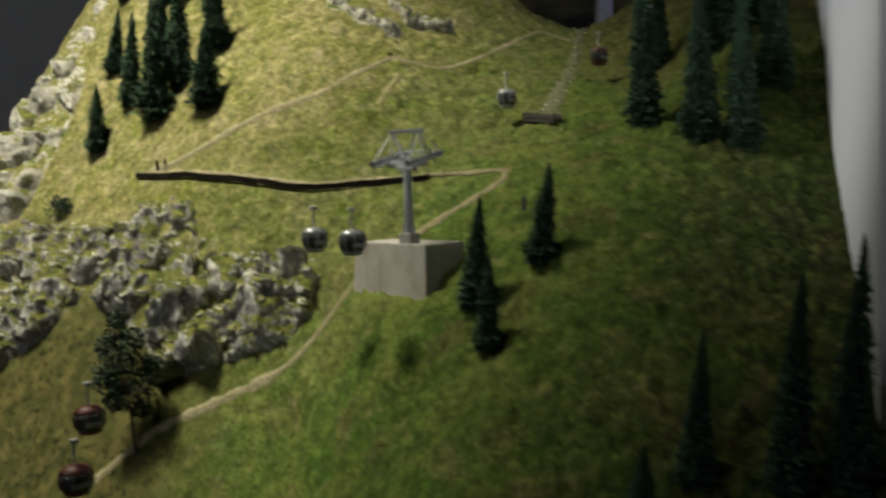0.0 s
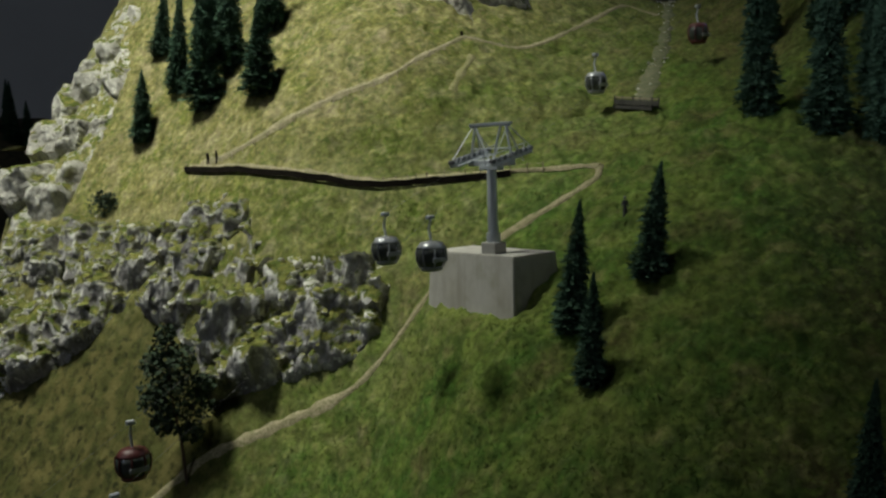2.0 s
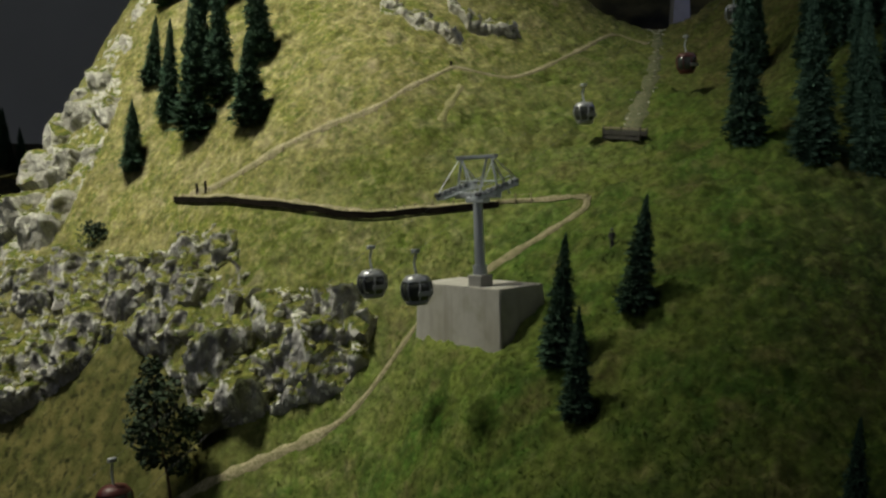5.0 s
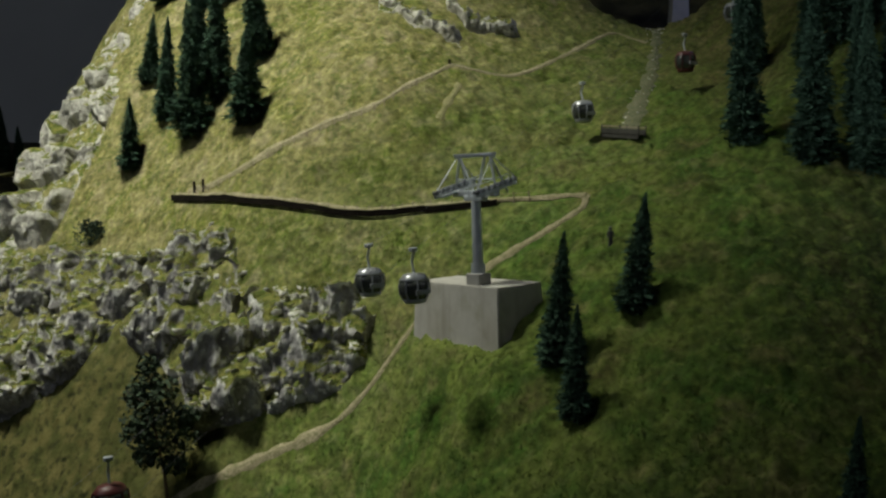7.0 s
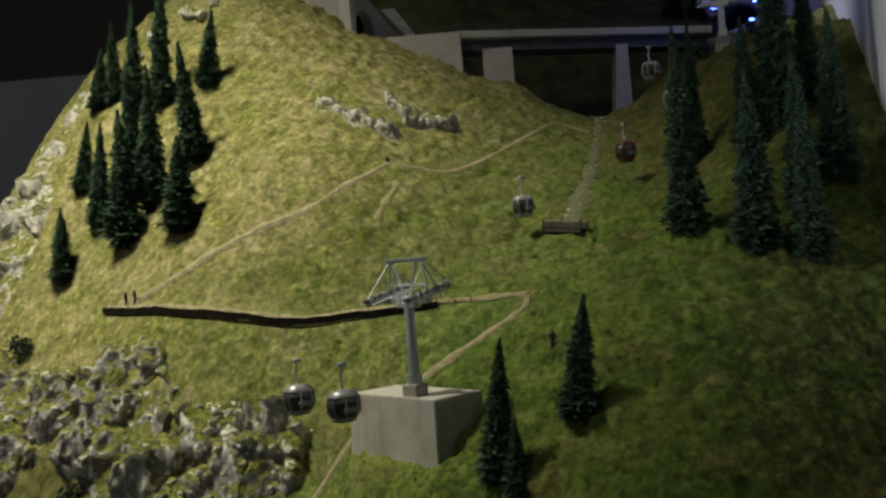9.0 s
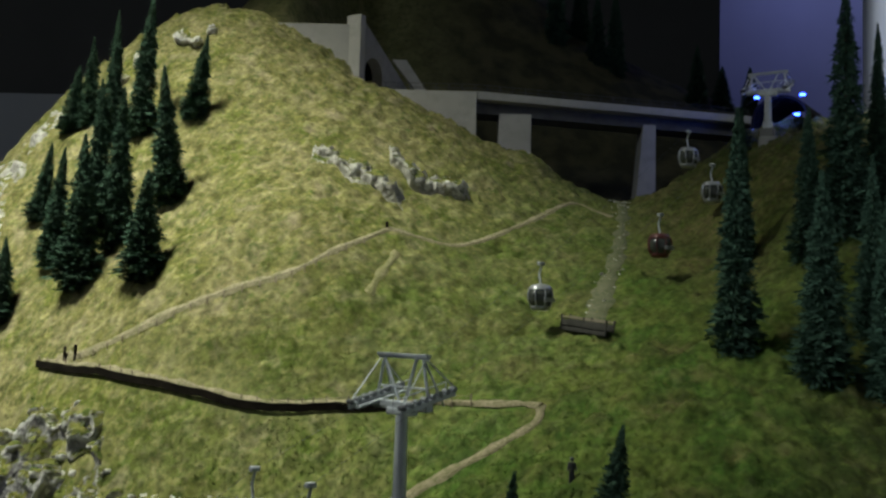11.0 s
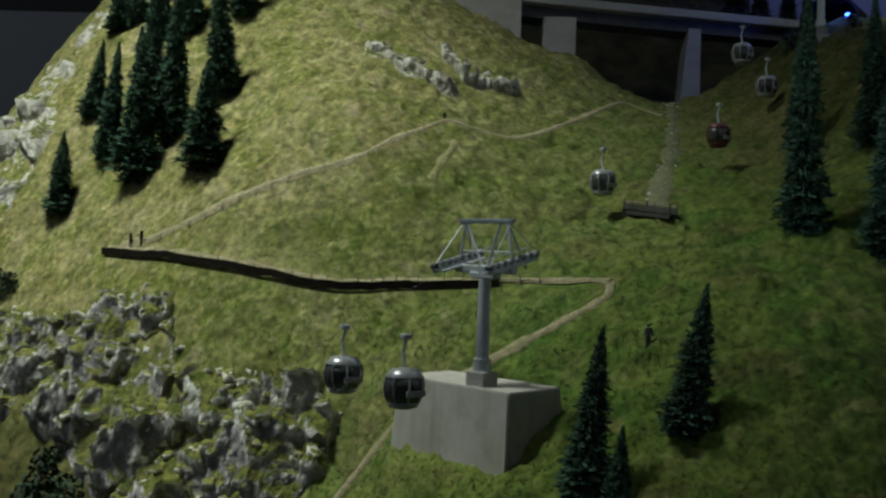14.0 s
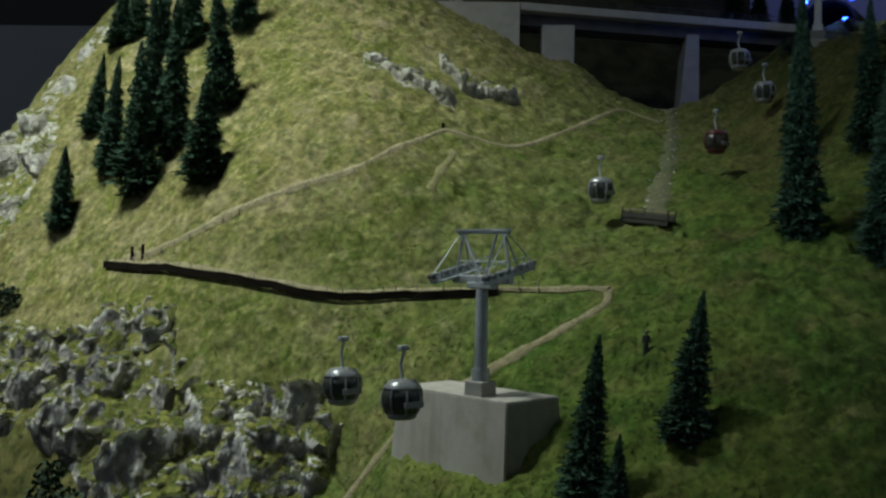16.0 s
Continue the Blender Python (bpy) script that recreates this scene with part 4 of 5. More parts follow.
def rock(x, y, size, label, group, sink=0.25, kind="grey", z=None):
    rng = rock_rng
    mesh, tilt = rng.choice({"pale": PALE_ROCKS, "crag": CRAGS}[kind]), 10 if kind == "crag" else 40
    ob = new("rock", mesh)
    s = size * (0.85 + 0.3 * rng.random())
    ob.matrix_world = pose(x, y, (height(x, y) if z is None else z) + s * (0.5 - sink), rng.uniform(-tilt, tilt), rng.uniform(-tilt, tilt), rng.uniform(0, 360)) @ Matrix.Diagonal((s * rng.uniform(0.9, 1.35), s * rng.uniform(0.8, 1.15), s * rng.uniform(0.75, 1.15), 1))
    return tagged(ob, label, "rock", group)


def inside(x, y, poly):
    odd = False
    for (ax, ay), (bx, by) in zip(poly, poly[1:] + poly[:1]):
        if (ay > y) != (by > y) and x < (bx - ax) * (y - ay) / (by - ay) + ax:
            odd = not odd
    return odd


OUTCROP = [(-0.78, 1.56), (-0.615, 1.51), (-0.441, 1.386), (-0.415, 1.39), (-0.35, 1.351), (-0.326, 1.304), (-0.253, 1.275), (-0.186, 1.254), (-0.164, 1.221), (-0.173, 1.19), (-0.202, 1.182), (-0.279, 1.20), (-0.375, 1.228), (-0.415, 1.272), (-0.52, 1.368), (-0.592, 1.372), (-0.78, 1.40)]


def value_noise(p, scale, seed, creased=True):
    """Noise from -1 to 1 at an array of points, with creases between its cells."""
    q = p * scale + seed * 17.31
    i = np.floor(q).astype(np.int64)
    f = q - i
    f = f if creased else f * f * (3 - 2 * f)
    total = 0
    for dx in (0, 1):
        for dy in (0, 1):
            for dz in (0, 1):
                h = (i[..., 0] + dx) * 374761393 + (i[..., 1] + dy) * 668265263 + (i[..., 2] + dz) * 2147483647 + seed * 9176
                h = (h ^ (h >> 13)) * 1274126177 & 0xFFFFFFFF
                h = ((h ^ (h >> 16)) & 0xFFFF) / 32767.5 - 1
                total = total + h * np.where(dx, f[..., 0], 1 - f[..., 0]) * np.where(dy, f[..., 1], 1 - f[..., 1]) * np.where(dz, f[..., 2], 1 - f[..., 2])
    return total


def wobble(p, scale, seed):
    return np.stack([value_noise(p, scale, seed + k) for k in range(3)], -1)


def scatter(poly, count, gap, tries=9000):
    xs, ys = [p[0] for p in poly], [p[1] for p in poly]
    spots = []
    for _ in range(tries):
        x, y = rock_rng.uniform(min(xs), max(xs)), rock_rng.uniform(min(ys), max(ys))
        if len(spots) < count and inside(x, y, poly) and all((x - a) ** 2 + (y - b) ** 2 > gap**2 for a, b in spots):
            spots.append((x, y))
    return spots


def facets(rng, face):
    """The cut planes of one crag of unit size: a tilted top, steep fronts towards the heading face (degrees), sides, back and chips."""
    cuts = [(Vector((rng.uniform(-0.3, 0.3), rng.uniform(-0.45, 0.05), 1)), rng.uniform(0.42, 0.62)), (Vector((0, 0, -1)), 1.2)]
    for turn, low, high in ((-48, 0.62, 0.9), (0, 0.55, 0.8), (48, 0.62, 0.9), (100, 0.8, 1.1), (-100, 0.8, 1.1), (180, 1.0, 1.3)):
        a = radians(face + turn + rng.uniform(-20, 20))
        cuts.append((Vector((math.cos(a), math.sin(a), rng.uniform(-0.1, 0.4))), rng.uniform(low, high)))
    for _ in range(4):
        a = radians(face + rng.uniform(-110, 110))
        cuts.append((Vector((math.cos(a), math.sin(a), rng.uniform(0.2, 1.1))), rng.uniform(0.58, 0.78)))
    return np.array([tuple(n.normalized()) for n, _ in cuts]), np.array([d for _, d in cuts])


TURF_SPOTS = []


def outcrop(poly, crags, out, face, step, mat, label, turf_share, bed=0.0025, seed=1, proud=(0.0, 0.4), rough=1.0):
    """A rock face grown out of the slope along `out`: each crag is a broken block whose outer faces make one piece of it.
    crags: (x, y, size) in plan."""
    rng = random.Random(seed)
    out = np.array(Vector(out).normalized())
    xs, ys = [p[0] for p in poly], [p[1] for p in poly]
    gx, gy = np.meshgrid(np.arange(min(xs), max(xs), step), np.arange(min(ys), max(ys), step * 0.8), indexing="ij")
    odd = np.zeros(gx.shape, bool)
    rim = np.full(gx.shape, 1.0)
    for (ax, ay), (bx, by) in zip(poly, poly[1:] + poly[:1]):
        if ay != by:
            odd ^= ((ay > gy) != (by > gy)) & (gx < (bx - ax) * (gy - ay) / (by - ay) + ax)
        f = np.clip(((gx - ax) * (bx - ax) + (gy - ay) * (by - ay)) / ((bx - ax) ** 2 + (by - ay) ** 2), 0, 1)
        rim = np.minimum(rim, np.hypot(gx - ax - f * (bx - ax), gy - ay - f * (by - ay)))
    rim = ease(rim / 0.011)
    base = np.stack([gx, gy, smooth_height(gx, gy)], -1)
    warped = base + rough * (0.0075 * wobble(base, 34, seed) + 0.004 * wobble(base, 85, seed + 5))
    rise = bed * value_noise(base, 60, seed + 9)
    owner = np.full(gx.shape, -1)
    for k, (x, y, size) in enumerate(crags):
        turned = face + rng.uniform(-35, 35)
        n, d = facets(rng, turned)
        scale = size * np.array((rng.uniform(1.0, 1.3), rng.uniform(0.85, 1.1), rng.uniform(0.85, 1.15)))
        c = np.array((x, y, height(x, y))) + out * size * rng.uniform(*proud)
        near = (np.abs(gx - x) < 2.2 * size) & (np.abs(gy - y) < 2.2 * size)
        rel = (warped[near] - c) / scale
        along = n @ (out / scale)
        gap = d - rel @ n.T
        ends = gap / np.where(np.abs(along) < 1e-4, 1e-4, along)
        leave = np.where(along > 0, ends, 9).min(1)
        enter = np.where(along < 0, ends, -9).max(1)
        got = np.where(leave > enter, leave, -9.0)
        better = got > rise[near]
        r, o = rise[near], owner[near]
        r[better], o[better] = got[better], k
        rise[near], owner[near] = r, o
    rise = rise * rim - 0.007 * (1 - rim)
    place = base + rise[..., None] * out
    place = place + rough * (0.0036 * wobble(place, 70 / rough, seed + 20) + 0.0017 * wobble(place, 165 / rough, seed + 24) + 0.0006 * wobble(place, 330, seed + 28)) * rim[..., None]
    place = place + out * (0.006 * rough * (0.4 - np.abs(value_noise(place, 55 / rough, seed + 31))) * rim)[..., None]
    full = odd[:-1, :-1] & odd[1:, :-1] & odd[:-1, 1:] & odd[1:, 1:]
    ids = np.arange(gx.size).reshape(gx.shape)
    quads = np.stack([ids[:-1, :-1], ids[1:, :-1], ids[1:, 1:], ids[:-1, 1:]], -1)[full]
    whose = owner[:-1, :-1][full]
    flat = place.reshape(-1, 3)
    normal = np.cross(flat[quads[:, 2]] - flat[quads[:, 0]], flat[quads[:, 3]] - flat[quads[:, 1]])
    normal /= np.linalg.norm(normal, axis=1, keepdims=True) + 1e-12
    level = normal[:, 2] > turf_share
    TURF_SPOTS.append((flat[quads[level]].mean(1), normal[level]))
    # the largest connected piece of each crag stays its own; crumbs go to the turf between
    root = list(range(len(quads)))

    def find(i):
        while root[i] != i:
            root[i] = root[root[i]]
            i = root[i]
        return i

    last = {}
    for q, (corners, k) in enumerate(zip(quads.tolist(), whose.tolist())):
        for v in corners:
            if (v, k) in last:
                root[find(q)] = find(last[v, k])
            last[v, k] = q
    lumps = np.array([find(q) for q in range(len(quads))])
    thing = new("rock_outcrop")
    for k in np.unique(whose[whose >= 0]):
        ids, counts = np.unique(lumps[whose == k], return_counts=True)
        keep = lumps == ids[counts.argmax()]
        whose[(whose == k) & ~keep] = -1
        if counts.max() < 6:
            whose[keep] = -1
    for k in np.unique(whose):
        used, faces = np.unique(quads[whose == k], return_inverse=True)
        ob = mesh_object("crag" if k >= 0 else "turf", flat[used].tolist(), faces.reshape(-1, 4).tolist(), mat, False)
        ob.parent = thing
        if k < 0:
            tagged(ob, "rubble and turf between the crags", kind="stuff")
    return tagged(thing, label, "rock")


# the large ledges, then smaller crags between them
LEDGES = [(-0.417, 1.37, 0.026), (-0.424, 1.35, 0.029), (-0.368, 1.352, 0.015), (-0.563, 1.442, 0.022), (-0.578, 1.417, 0.036), (-0.637, 1.44, 0.018), (-0.449, 1.336, 0.027), (-0.411, 1.318, 0.020), (-0.354, 1.274, 0.035), (-0.235, 1.235, 0.038), (-0.211, 1.252, 0.024), (-0.277, 1.261, 0.025), (-0.31, 1.228, 0.034), (-0.341, 1.219, 0.040)]
LOW_LEDGES = [(-0.267, 1.197, 0.025), (-0.206, 1.187, 0.018), (-0.183, 1.198, 0.013), (-0.256, 1.21, 0.016), (-0.292, 1.233, 0.018), (-0.528, 1.433, 0.022), (-0.462, 1.403, 0.016), (-0.683, 1.435, 0.034), (-0.631, 1.417, 0.026), (-0.654, 1.397, 0.033), (-0.593, 1.394, 0.022), (-0.232, 1.216, 0.024), (-0.624, 1.491, 0.031), (-0.509, 1.391, 0.025), (-0.72, 1.545, 0.032), (-0.691, 1.508, 0.024)]
small = [(x, y, rock_rng.choice((0.008, 0.010, 0.012, 0.015, 0.019))) for x, y in scatter(OUTCROP, 150, 0.0195)]
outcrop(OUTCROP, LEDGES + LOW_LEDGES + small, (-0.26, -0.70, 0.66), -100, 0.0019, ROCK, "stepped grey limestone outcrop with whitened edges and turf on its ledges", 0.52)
WESTERN_RIM = [(-0.80, 1.53), (-0.735, 1.535), (-0.665, 1.535), (-0.632, 1.60), (-0.612, 1.665), (-0.632, 1.73), (-0.612, 1.80), (-0.60, 1.86), (-0.64, 1.87), (-0.70, 1.80), (-0.75, 1.74), (-0.79, 1.64)]
rim_rocks = [(-0.672, 1.722, 0.026), (-0.636, 1.668, 0.025), (-0.678, 1.682, 0.030), (-0.719, 1.679, 0.036), (-0.765, 1.602, 0.034), (-0.663, 1.567, 0.026), (-0.705, 1.561, 0.036), (-0.627, 1.797, 0.015), (-0.640, 1.763, 0.012), (-0.690, 1.63, 0.032), (-0.735, 1.64, 0.030)]
rim_rocks += [(x, y, rock_rng.choice((0.008, 0.011, 0.014))) for x, y in scatter(WESTERN_RIM, 12, 0.03) if y < 1.73]
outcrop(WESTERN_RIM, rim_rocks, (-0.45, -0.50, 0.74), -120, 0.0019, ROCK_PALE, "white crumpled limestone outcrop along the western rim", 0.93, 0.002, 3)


def rubble(name, spots, sizes, mats, label):
    """Many small stones as one heap: (x, y, z) spots on the ground."""
    seeds = [rock_mesh("stone", 83 + k, False, 2) for k in range(5)]
    shapes = [(np.array([v.co for v in me.vertices]), [tuple(f.vertices) for f in me.polygons]) for me in seeds]
    verts, faces, picks = [], [], []
    for x, y, z in spots:
        co, fs = rock_rng.choice(shapes)
        r = rock_rng.choice(sizes)
        m = np.array((pose(x, y, z, rock_rng.uniform(0, 360), rock_rng.uniform(-40, 40), rock_rng.uniform(0, 360)) @ Matrix.Diagonal((r * rock_rng.uniform(0.9, 1.5), r, r * rock_rng.uniform(0.7, 1.1), 1))))
        n = len(verts)
        verts += (co @ m[:3, :3].T + m[:3, 3]).tolist()
        faces += [tuple(n + k for k in f) for f in fs]
        picks += [rock_rng.randrange(len(mats))] * len(fs)
    ob = mesh_object(name, verts, faces, mats[0])
    for extra in mats[1:]:
        ob.data.materials.append(extra)
    ob.data.polygons.foreach_set("material_index", picks)
    for me in seeds:
        bpy.data.meshes.remove(me)
    return tagged(ob, label, "rubble", kind="stuff")


ledge_places = TURF_SPOTS[0][0]
heap = [tuple(ledge_places[rock_rng.randrange(len(ledge_places))]) for _ in range(330)]
rubble("rock_rubble", heap, (0.003, 0.0045, 0.006, 0.008), (ROCK_PALE, ROCK_PALE, ROCK), "small white limestone rubble on the ledges of the outcrop")
# a broken band of rock across the dry meadow
BAND = [(-0.198, 1.606), (-0.176, 1.602), (-0.152, 1.580), (-0.132, 1.577), (-0.111, 1.570), (-0.092, 1.556)]
SPUR = [(-0.103, 1.648), (-0.088, 1.636), (-0.084, 1.612), (-0.066, 1.614), (-0.042, 1.622), (-0.014, 1.636)]
for line, seed in ((BAND, 7), (SPUR, 11)):
    edge = smooth_line(line, 0.02)
    around = [(p.x - 0.012 * (k == 0) + 0.012 * (k == len(edge) - 1), p.y - 0.024) for k, p in enumerate(edge)]
    around += [(p.x - 0.012 * (k == 0) + 0.012 * (k == len(edge) - 1), p.y + 0.026) for k, p in reversed(list(enumerate(edge)))]
    stones = [(p.x + rock_rng.uniform(-0.004, 0.004), p.y + rock_rng.uniform(-0.008, 0.010), rock_rng.choice((0.009, 0.011, 0.013, 0.016))) for p in smooth_line(line, 0.0075)]
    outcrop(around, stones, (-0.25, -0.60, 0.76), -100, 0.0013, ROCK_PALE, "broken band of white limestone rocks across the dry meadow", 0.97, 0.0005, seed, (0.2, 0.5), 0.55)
for x, y, size in ((-0.42, 1.82, 0.016), (-0.44, 1.83, 0.014), (-0.40, 1.84, 0.012), (-0.52, 1.80, 0.018), (-0.50, 1.82, 0.014)):
    rock(x, y, size, "white limestone rock near the crest", "rocks near the crest", 0.3, "pale")
bed = smooth_line(GULLY, 0.004)
pebbles = []
for k in range(80):
    p = rock_rng.choice(bed)
    x, y = p.x + rock_rng.gauss(0, 0.006), p.y + rock_rng.uniform(-0.004, 0.004)
    pebbles.append((x, y, height(x, y) + 0.001))
rubble("stream_pebbles", pebbles, (0.0011, 0.0016, 0.0022), (ROCK, ROCK), "small pale stones in the stream bed")

# ---- broad-leaved tree, bush and figurine ----
def leaf_ball(name, parent, blobs, count, size, seed, mat):
    rng = random.Random(seed)
    verts, faces = [], []
    for _ in range(count):
        c, r = rng.choice(blobs)
        d = Vector((rng.gauss(0, 1), rng.gauss(0, 1), rng.gauss(0, 1))).normalized() * r * rng.random() ** 0.35
        p = Vector(c) + d
        u = Vector((rng.gauss(0, 1), rng.gauss(0, 1), rng.gauss(0, 1))).normalized() * size
        w = u.orthogonal().normalized() * size * 0.6
        n = len(verts)
        verts += [tuple(p - u), tuple(p + w), tuple(p + u), tuple(p - w)]
        faces.append((n, n + 1, n + 2, n + 3))
    ob = mesh_object(name, verts, faces, mat, False)
    ob.parent = parent
    return ob


LEAVES = material("dark_leaves", ((0.022, 0.040, 0.020), (0.036, 0.062, 0.028), (0.014, 0.026, 0.014)), (60, 250), 0.9, 0, 0, 1, "island", 0.35)
broad = new("broadleaf_tree")
bx, by = -0.396, 1.193
bz = height(bx, by)
broad.matrix_world = Matrix.Translation((bx, by, bz))
bm = bmesh.new()
rod(bm, (0.004, 0, -0.004), (0, 0, 0.05), 0.0022, 0.0018)
rod(bm, (0, 0, 0.05), (-0.008, 0, 0.10), 0.0018, 0.0012)
rod(bm, (-0.008, 0, 0.10), (-0.01, 0, 0.16), 0.0012, 0.0005)
part("trunk", bm, BARK, broad)
for k in range(7):
    bm = bmesh.new()
    a = k * 2.4
    z = 0.07 + 0.012 * k
    rod(bm, (-0.006, 0, z), (-0.006 + 0.028 * math.cos(a), 0.028 * math.sin(a), z + 0.02), 0.0009, 0.0004, 5)
    part("limb", bm, BARK, broad)
leaf_ball("crown", broad, [((-0.03, 0, 0.09), 0.016), ((0.018, 0.01, 0.085), 0.018), ((-0.012, 0, 0.12), 0.024), ((0.01, -0.01, 0.14), 0.016), ((-0.03, 0.01, 0.13), 0.014), ((-0.01, 0, 0.165), 0.012), ((0.028, 0, 0.11), 0.013), ((-0.005, 0, 0.10), 0.026), ((-0.008, 0, 0.075), 0.022), ((0.012, 0, 0.06), 0.014), ((-0.014, 0, 0.145), 0.017), ((-0.024, 0, 0.105), 0.02), ((0.014, 0, 0.105), 0.02), ((-0.02, 0, 0.068), 0.014)], 3000, 0.0028, 4, LEAVES)
tagged(broad, "dark green broad-leaved model tree with a thin bare trunk", "tree")
for x, y, r in ((-0.608, 1.503, 0.019), (-0.592, 1.499, 0.014), (0.352, 1.70, 0.016), (0.366, 1.715, 0.014), (0.43, 1.69, 0.012)):
    bush = new("bush")
    bush.matrix_world = Matrix.Translation((x, y, height(x, y)))
    leaf_ball("foliage", bush, [((0, 0, r * 0.7), r), ((r * 0.5, 0, r * 0.5), r * 0.7), ((0, 0, r * 1.3), r * 0.6)], 320, 0.0024, int(r * 1e4), LEAVES)
    tagged(bush, "small dark green bush on the meadow", "bush", "bushes")
bm = bmesh.new()
x, y = 0.0735, 1.143
z = height(x, y)
for side in (-1, 1):
    rod(bm, (x + side * 0.0012, y, z - 0.001), (x + side * 0.0008, y, z + 0.008), 0.0011, 0.0013, 8)
    rod(bm, (x + side * 0.0022, y, z + 0.0145), (x + side * 0.0032, y - 0.0015, z + 0.0085), 0.0008, 0.0006, 6)
rod(bm, (x, y, z + 0.0075), (x, y, z + 0.015), 0.0018, 0.0023, 8)
bmesh.ops.create_icosphere(bm, subdivisions=2, radius=0.0016, matrix=Matrix.Translation((x, y, z + 0.0172)))
box(bm, x + 0.004, x + 0.009, y - 0.002, y + 0.002, z - 0.001, z + 0.005, None, 0.001)
tagged(part("figurine", bm, DARK_STEEL), "tiny dark painted figurine standing on the grass", "figurine")

# ---- top station with its blue lamps ----
station = new("lift_station")
station.matrix_world = pose(0.475, 1.86, 1.685, 0, 0, -35)
bm = bmesh.new()
arcs = [[bm.verts.new((0.042 * math.cos(math.pi * k / 12), y, 0.03 + 0.038 * math.sin(math.pi * k / 12))) for k in range(13)] for y in (-0.05, 0.06)]
inner = [[bm.verts.new((0.038 * math.cos(math.pi * k / 12), y, 0.03 + 0.034 * math.sin(math.pi * k / 12))) for k in range(13)] for y in (-0.05, 0.06)]
for k in range(12):
    bm.faces.new((arcs[0][k], arcs[0][k + 1], arcs[1][k + 1], arcs[1][k]))
    bm.faces.new((inner[0][k], inner[1][k], inner[1][k + 1], inner[0][k + 1]))
    bm.faces.new((arcs[0][k], inner[0][k], inner[0][k + 1], arcs[0][k + 1]))
part("canopy", bm, TIMBER, station)
for s_x in (-1, 1):
    bm = bmesh.new()
    box(bm, s_x * 0.04 - 0.002, s_x * 0.04 + 0.002, -0.05, 0.06, -0.06, 0.031)
    part("side_wall", bm, TIMBER, station)
bm = bmesh.new()
rod(bm, (-0.04, -0.05, 0.005), (0.04, -0.05, 0.012), 0.0014)
rod(bm, (-0.04, -0.05, 0.020), (0.04, -0.05, 0.002), 0.0012)
part("brace", bm, STEEL, station)
tagged(station, "dark canopy of the lift's top station lit blue from inside", "lift station")
LED = bpy.data.materials.new("blue_led")
LED.use_nodes = True
LED.node_tree.nodes["Principled BSDF"].inputs["Emission Color"].default_value = (0.02, 0.06, 1.0, 1)
LED.node_tree.nodes["Principled BSDF"].inputs["Emission Strength"].default_value = 24
for x, y, z in ((0.405, 1.79, 1.741), (0.462, 1.79, 1.718), (0.470, 1.79, 1.747)):
    bm = bmesh.new()
    bmesh.ops.create_icosphere(bm, subdivisions=2, radius=0.003, matrix=Matrix.Translation((x, y, z)) @ Matrix.Diagonal((1.5, 1, 0.7, 1)))
    bulb = part("blue_lamp", bm, LED)
    bm = bmesh.new()
    rod(bm, (x, y + 0.001, z), (x, y + 0.05, z), 0.0008, None, 5)
    part("stem", bm, DARK_STEEL, bulb)
    tagged(bulb, "small glowing blue lamp of the top station", "lamp", "blue lamps")
lamp("station_glow", "POINT", Matrix.Translation((0.435, 1.775, 1.735)), 0.14, (0.05, 0.12, 1.0), 0.01)

# far dark firs
for x, y, tall in ((0.18, 2.5, 0.22), (0.24, 2.56, 0.17), (0.27, 2.5, 0.16), (0.31, 2.5, 0.19), (0.12, 2.6, 0.2), (0.49, 2.5, 0.14), (0.55, 2.52, 0.11), (0.62, 2.55, 0.12), (0.02, 2.6, 0.18)):
    gz = float(far_height(np.array(x), np.array(y))) - 0.01
    fir_tree(x, y, tall, 0.028, "dark fir silhouette on the unlit slope behind", "firs behind the railway", gz)
for x, y, tall in ((-1.27, 2.5, 0.15), (-1.24, 2.52, 0.12), (-1.30, 2.54, 0.14), (-1.34, 2.5, 0.13), (-1.39, 2.55, 0.15), (-1.44, 2.5, 0.13), (-1.5, 2.55, 0.14)):
    fir_tree(x, y, tall, 0.022, "dark fir silhouette beyond the western rim", "firs beyond the rim", 1.54 - 0.25 * (x + 1.9) ** 2 - 0.3 * max(0, x + 1.3) - 0.005)

# ---- grass ----
BLADES = bpy.data.materials.new("grass_fibre")
BLADES.use_nodes = True
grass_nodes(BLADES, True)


def away(x, y, points, gap):
    """True for places further than gap from a line in plan."""
    keep = np.ones(len(x), bool)
    line = smooth_line(points, 0.004)
    for p in line:
        keep &= (x - p.x) ** 2 + (y - p.y) ** 2 > gap**2
    return keep


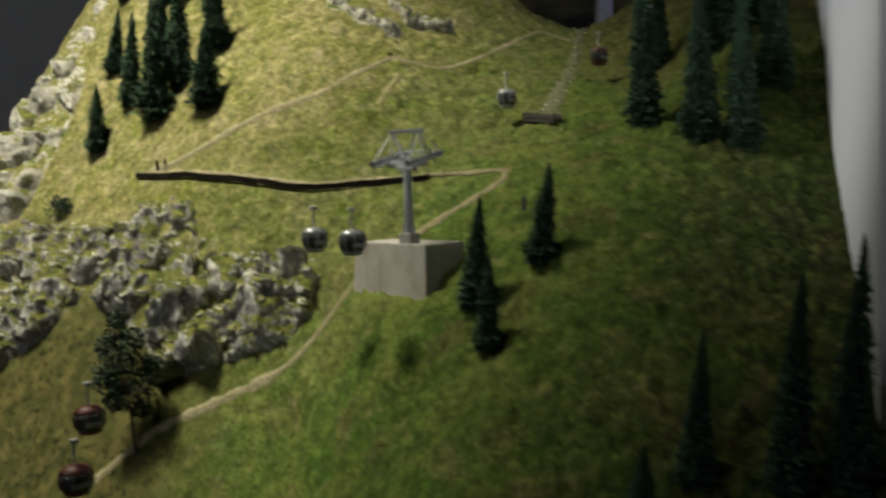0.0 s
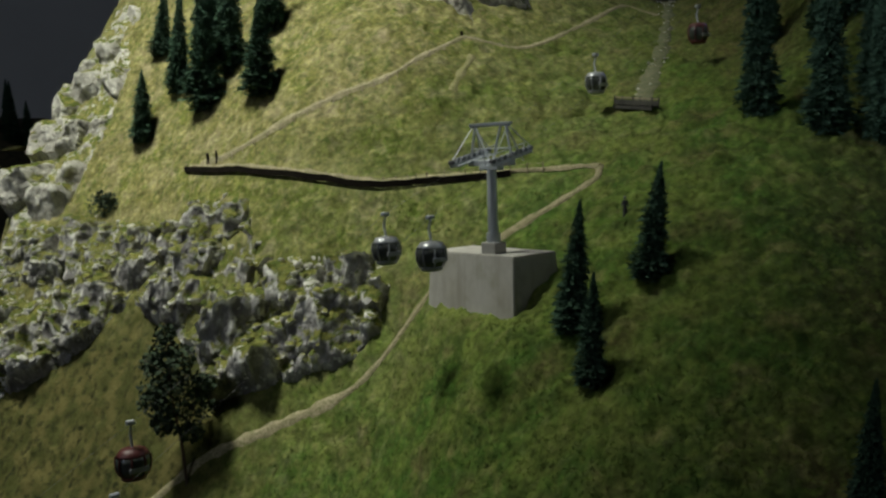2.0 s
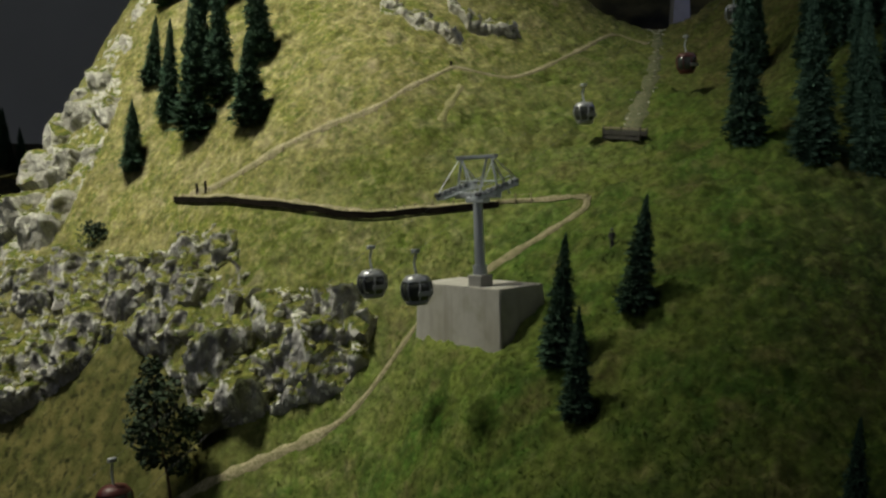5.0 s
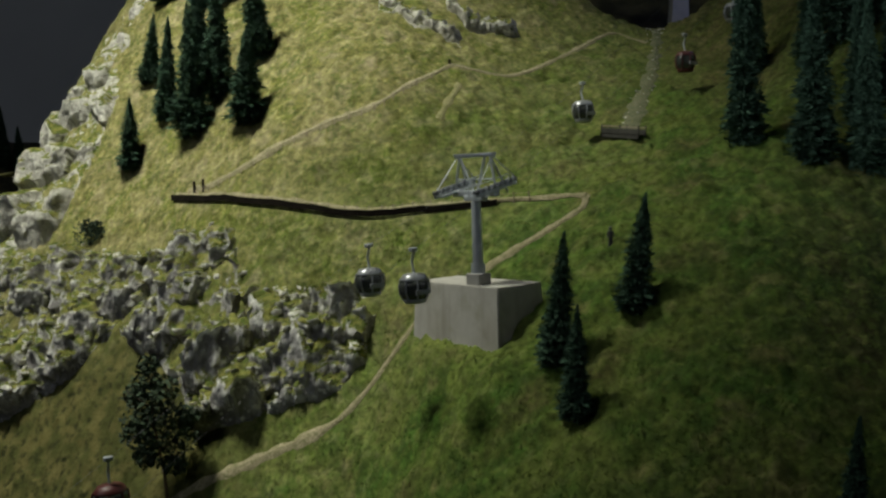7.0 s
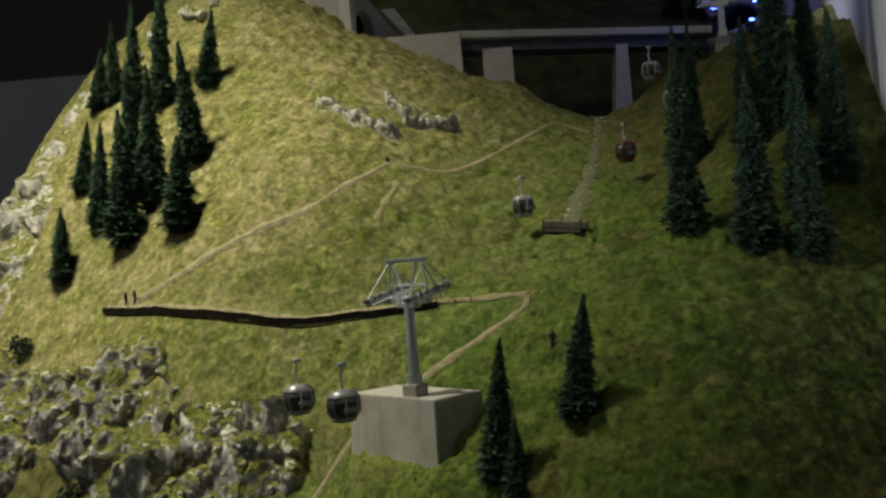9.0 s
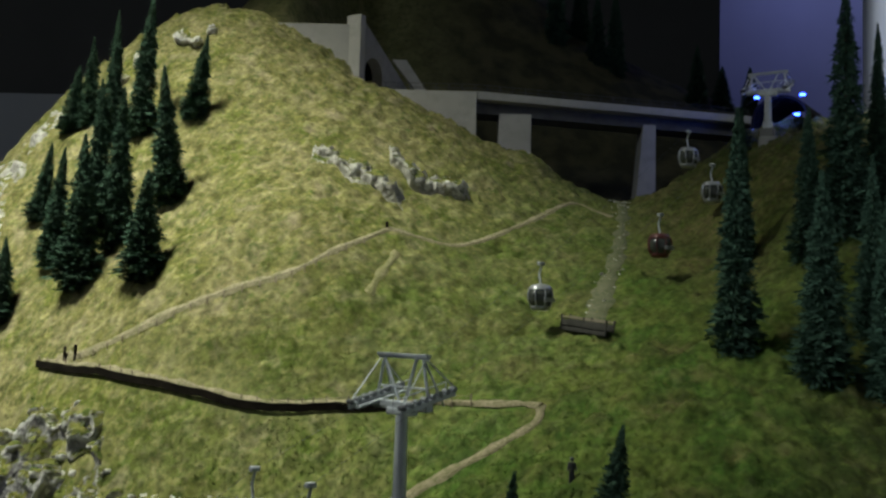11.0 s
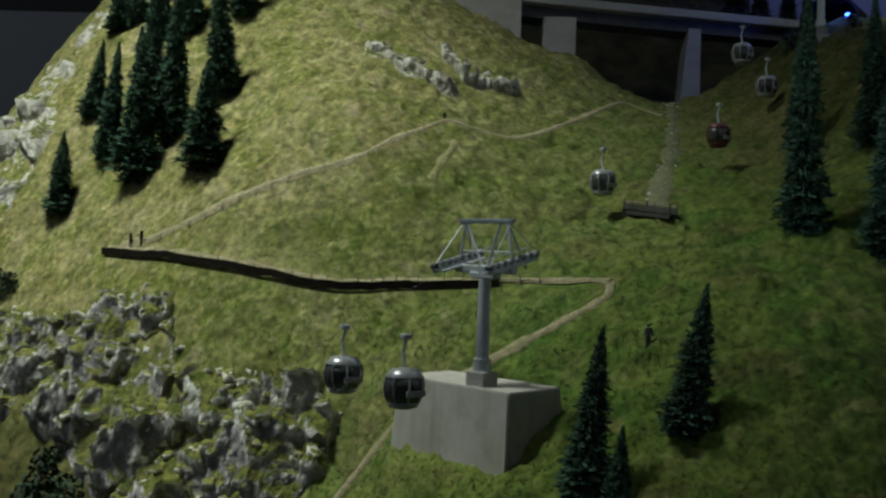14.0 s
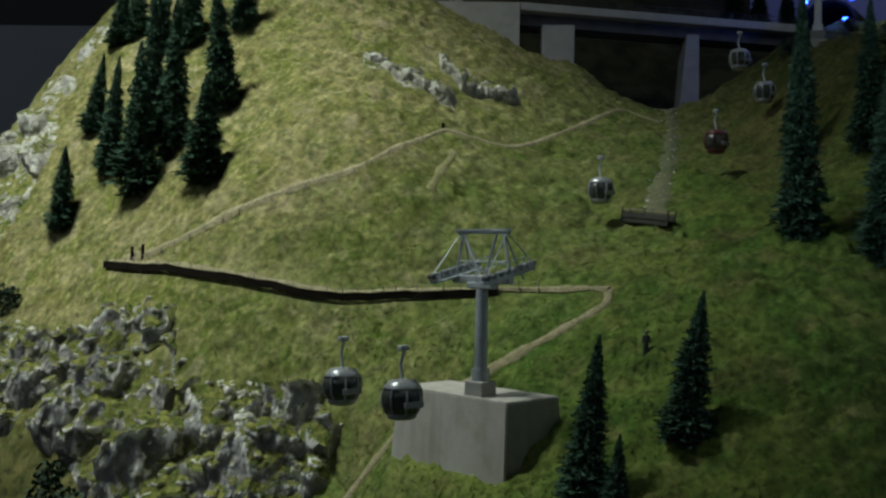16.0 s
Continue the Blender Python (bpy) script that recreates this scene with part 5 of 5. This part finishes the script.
def grass(count, seed):
    rng = np.random.default_rng(seed)
    x, y = rng.uniform(-0.8, 0.46, count), rng.uniform(0.78, 2.0, count)
    keep = away(x, y, LOWER, 0.0024) & away(x, y, TERRACE, 0.0068) & away(x, y, UPPER, 0.0022) & away(x, y, GULLY, 0.0035)
    dx, dy = x + 0.0335, y - 1.0785
    u, v = dx * ACROSS.x + dy * ACROSS.y, dx * ALONG.x + dy * ALONG.y
    keep &= ~((u > -0.004) & (u < 0.122) & (v > -0.004) & (v < 0.064))
    x, y = x[keep], y[keep]
    n = len(x)
    # stand on the rolling ground sheet itself
    nx, ny = len(np.arange(-1.0, 0.666, 0.004)), len(np.arange(0.6, 2.002, 0.004))
    co = np.empty(3 * nx * ny)
    meadow.data.vertices.foreach_get("co", co)
    grid = co[2::3].reshape(nx, ny)
    fx, fy = np.clip((x + 1.0) / 0.004, 0, nx - 1.001), np.clip((y - 0.6) / 0.004, 0, ny - 1.001)
    ix, iy = fx.astype(int), fy.astype(int)
    fx, fy = fx - ix, fy - iy
    z = (grid[ix, iy] * (1 - fx) + grid[ix + 1, iy] * fx) * (1 - fy) + (grid[ix, iy + 1] * (1 - fx) + grid[ix + 1, iy + 1] * fx) * fy
    tuft = np.sin(x * 310 + 3 * np.sin(y * 170)) * np.sin(y * 270 + 3 * np.sin(x * 190))
    up = np.stack([(smooth_height(x - 0.004, y) - smooth_height(x + 0.004, y)) / 0.008, (smooth_height(x, y - 0.004) - smooth_height(x, y + 0.004)) / 0.008, np.ones(n)], -1)
    up /= np.linalg.norm(up, axis=1, keepdims=True)
    ledge_at, ledge_up = (np.concatenate(part_of) for part_of in zip(*TURF_SPOTS))
    picked = rng.choice(len(ledge_at), min(len(ledge_at) * 2, 42000))
    spots = np.concatenate([np.stack([x, y, z - 0.0002], -1), ledge_at[picked] + rng.uniform(-0.001, 0.001, (len(picked), 3))])
    up = np.concatenate([up, ledge_up[picked]])
    long = (0.0020 + 0.0026 * rng.random(len(spots))) * (1 + 0.4 * np.concatenate([tuft, 0 * picked]))
    n = len(spots)
    a = rng.uniform(0, math.tau, n)
    lean = rng.uniform(2.2, 4.6, n)
    across = np.cross(up, np.stack([np.cos(a), np.sin(a), 0 * a], -1))
    across /= np.linalg.norm(across, axis=1, keepdims=True)
    tip = up + np.cross(across, up) * lean[:, None]
    tip /= np.linalg.norm(tip, axis=1, keepdims=True)
    w = across * (0.00035 + 0.00035 * rng.random(n))[:, None]
    verts = np.stack([spots - w, spots + w, spots + tip * long[:, None]], 1).reshape(-1, 3)
    me = bpy.data.meshes.new("grass")
    me.vertices.add(3 * n)
    me.loops.add(3 * n)
    me.polygons.add(n)
    me.vertices.foreach_set("co", verts.ravel())
    me.loops.foreach_set("vertex_index", np.arange(3 * n))
    me.polygons.foreach_set("loop_start", np.arange(n) * 3)
    me.update()
    me.validate()
    me.materials.append(BLADES)
    return tagged(new("grass", me), "short flocked grass fibres in olive, green and straw", "grass", kind="stuff")


grass(400000, 8)
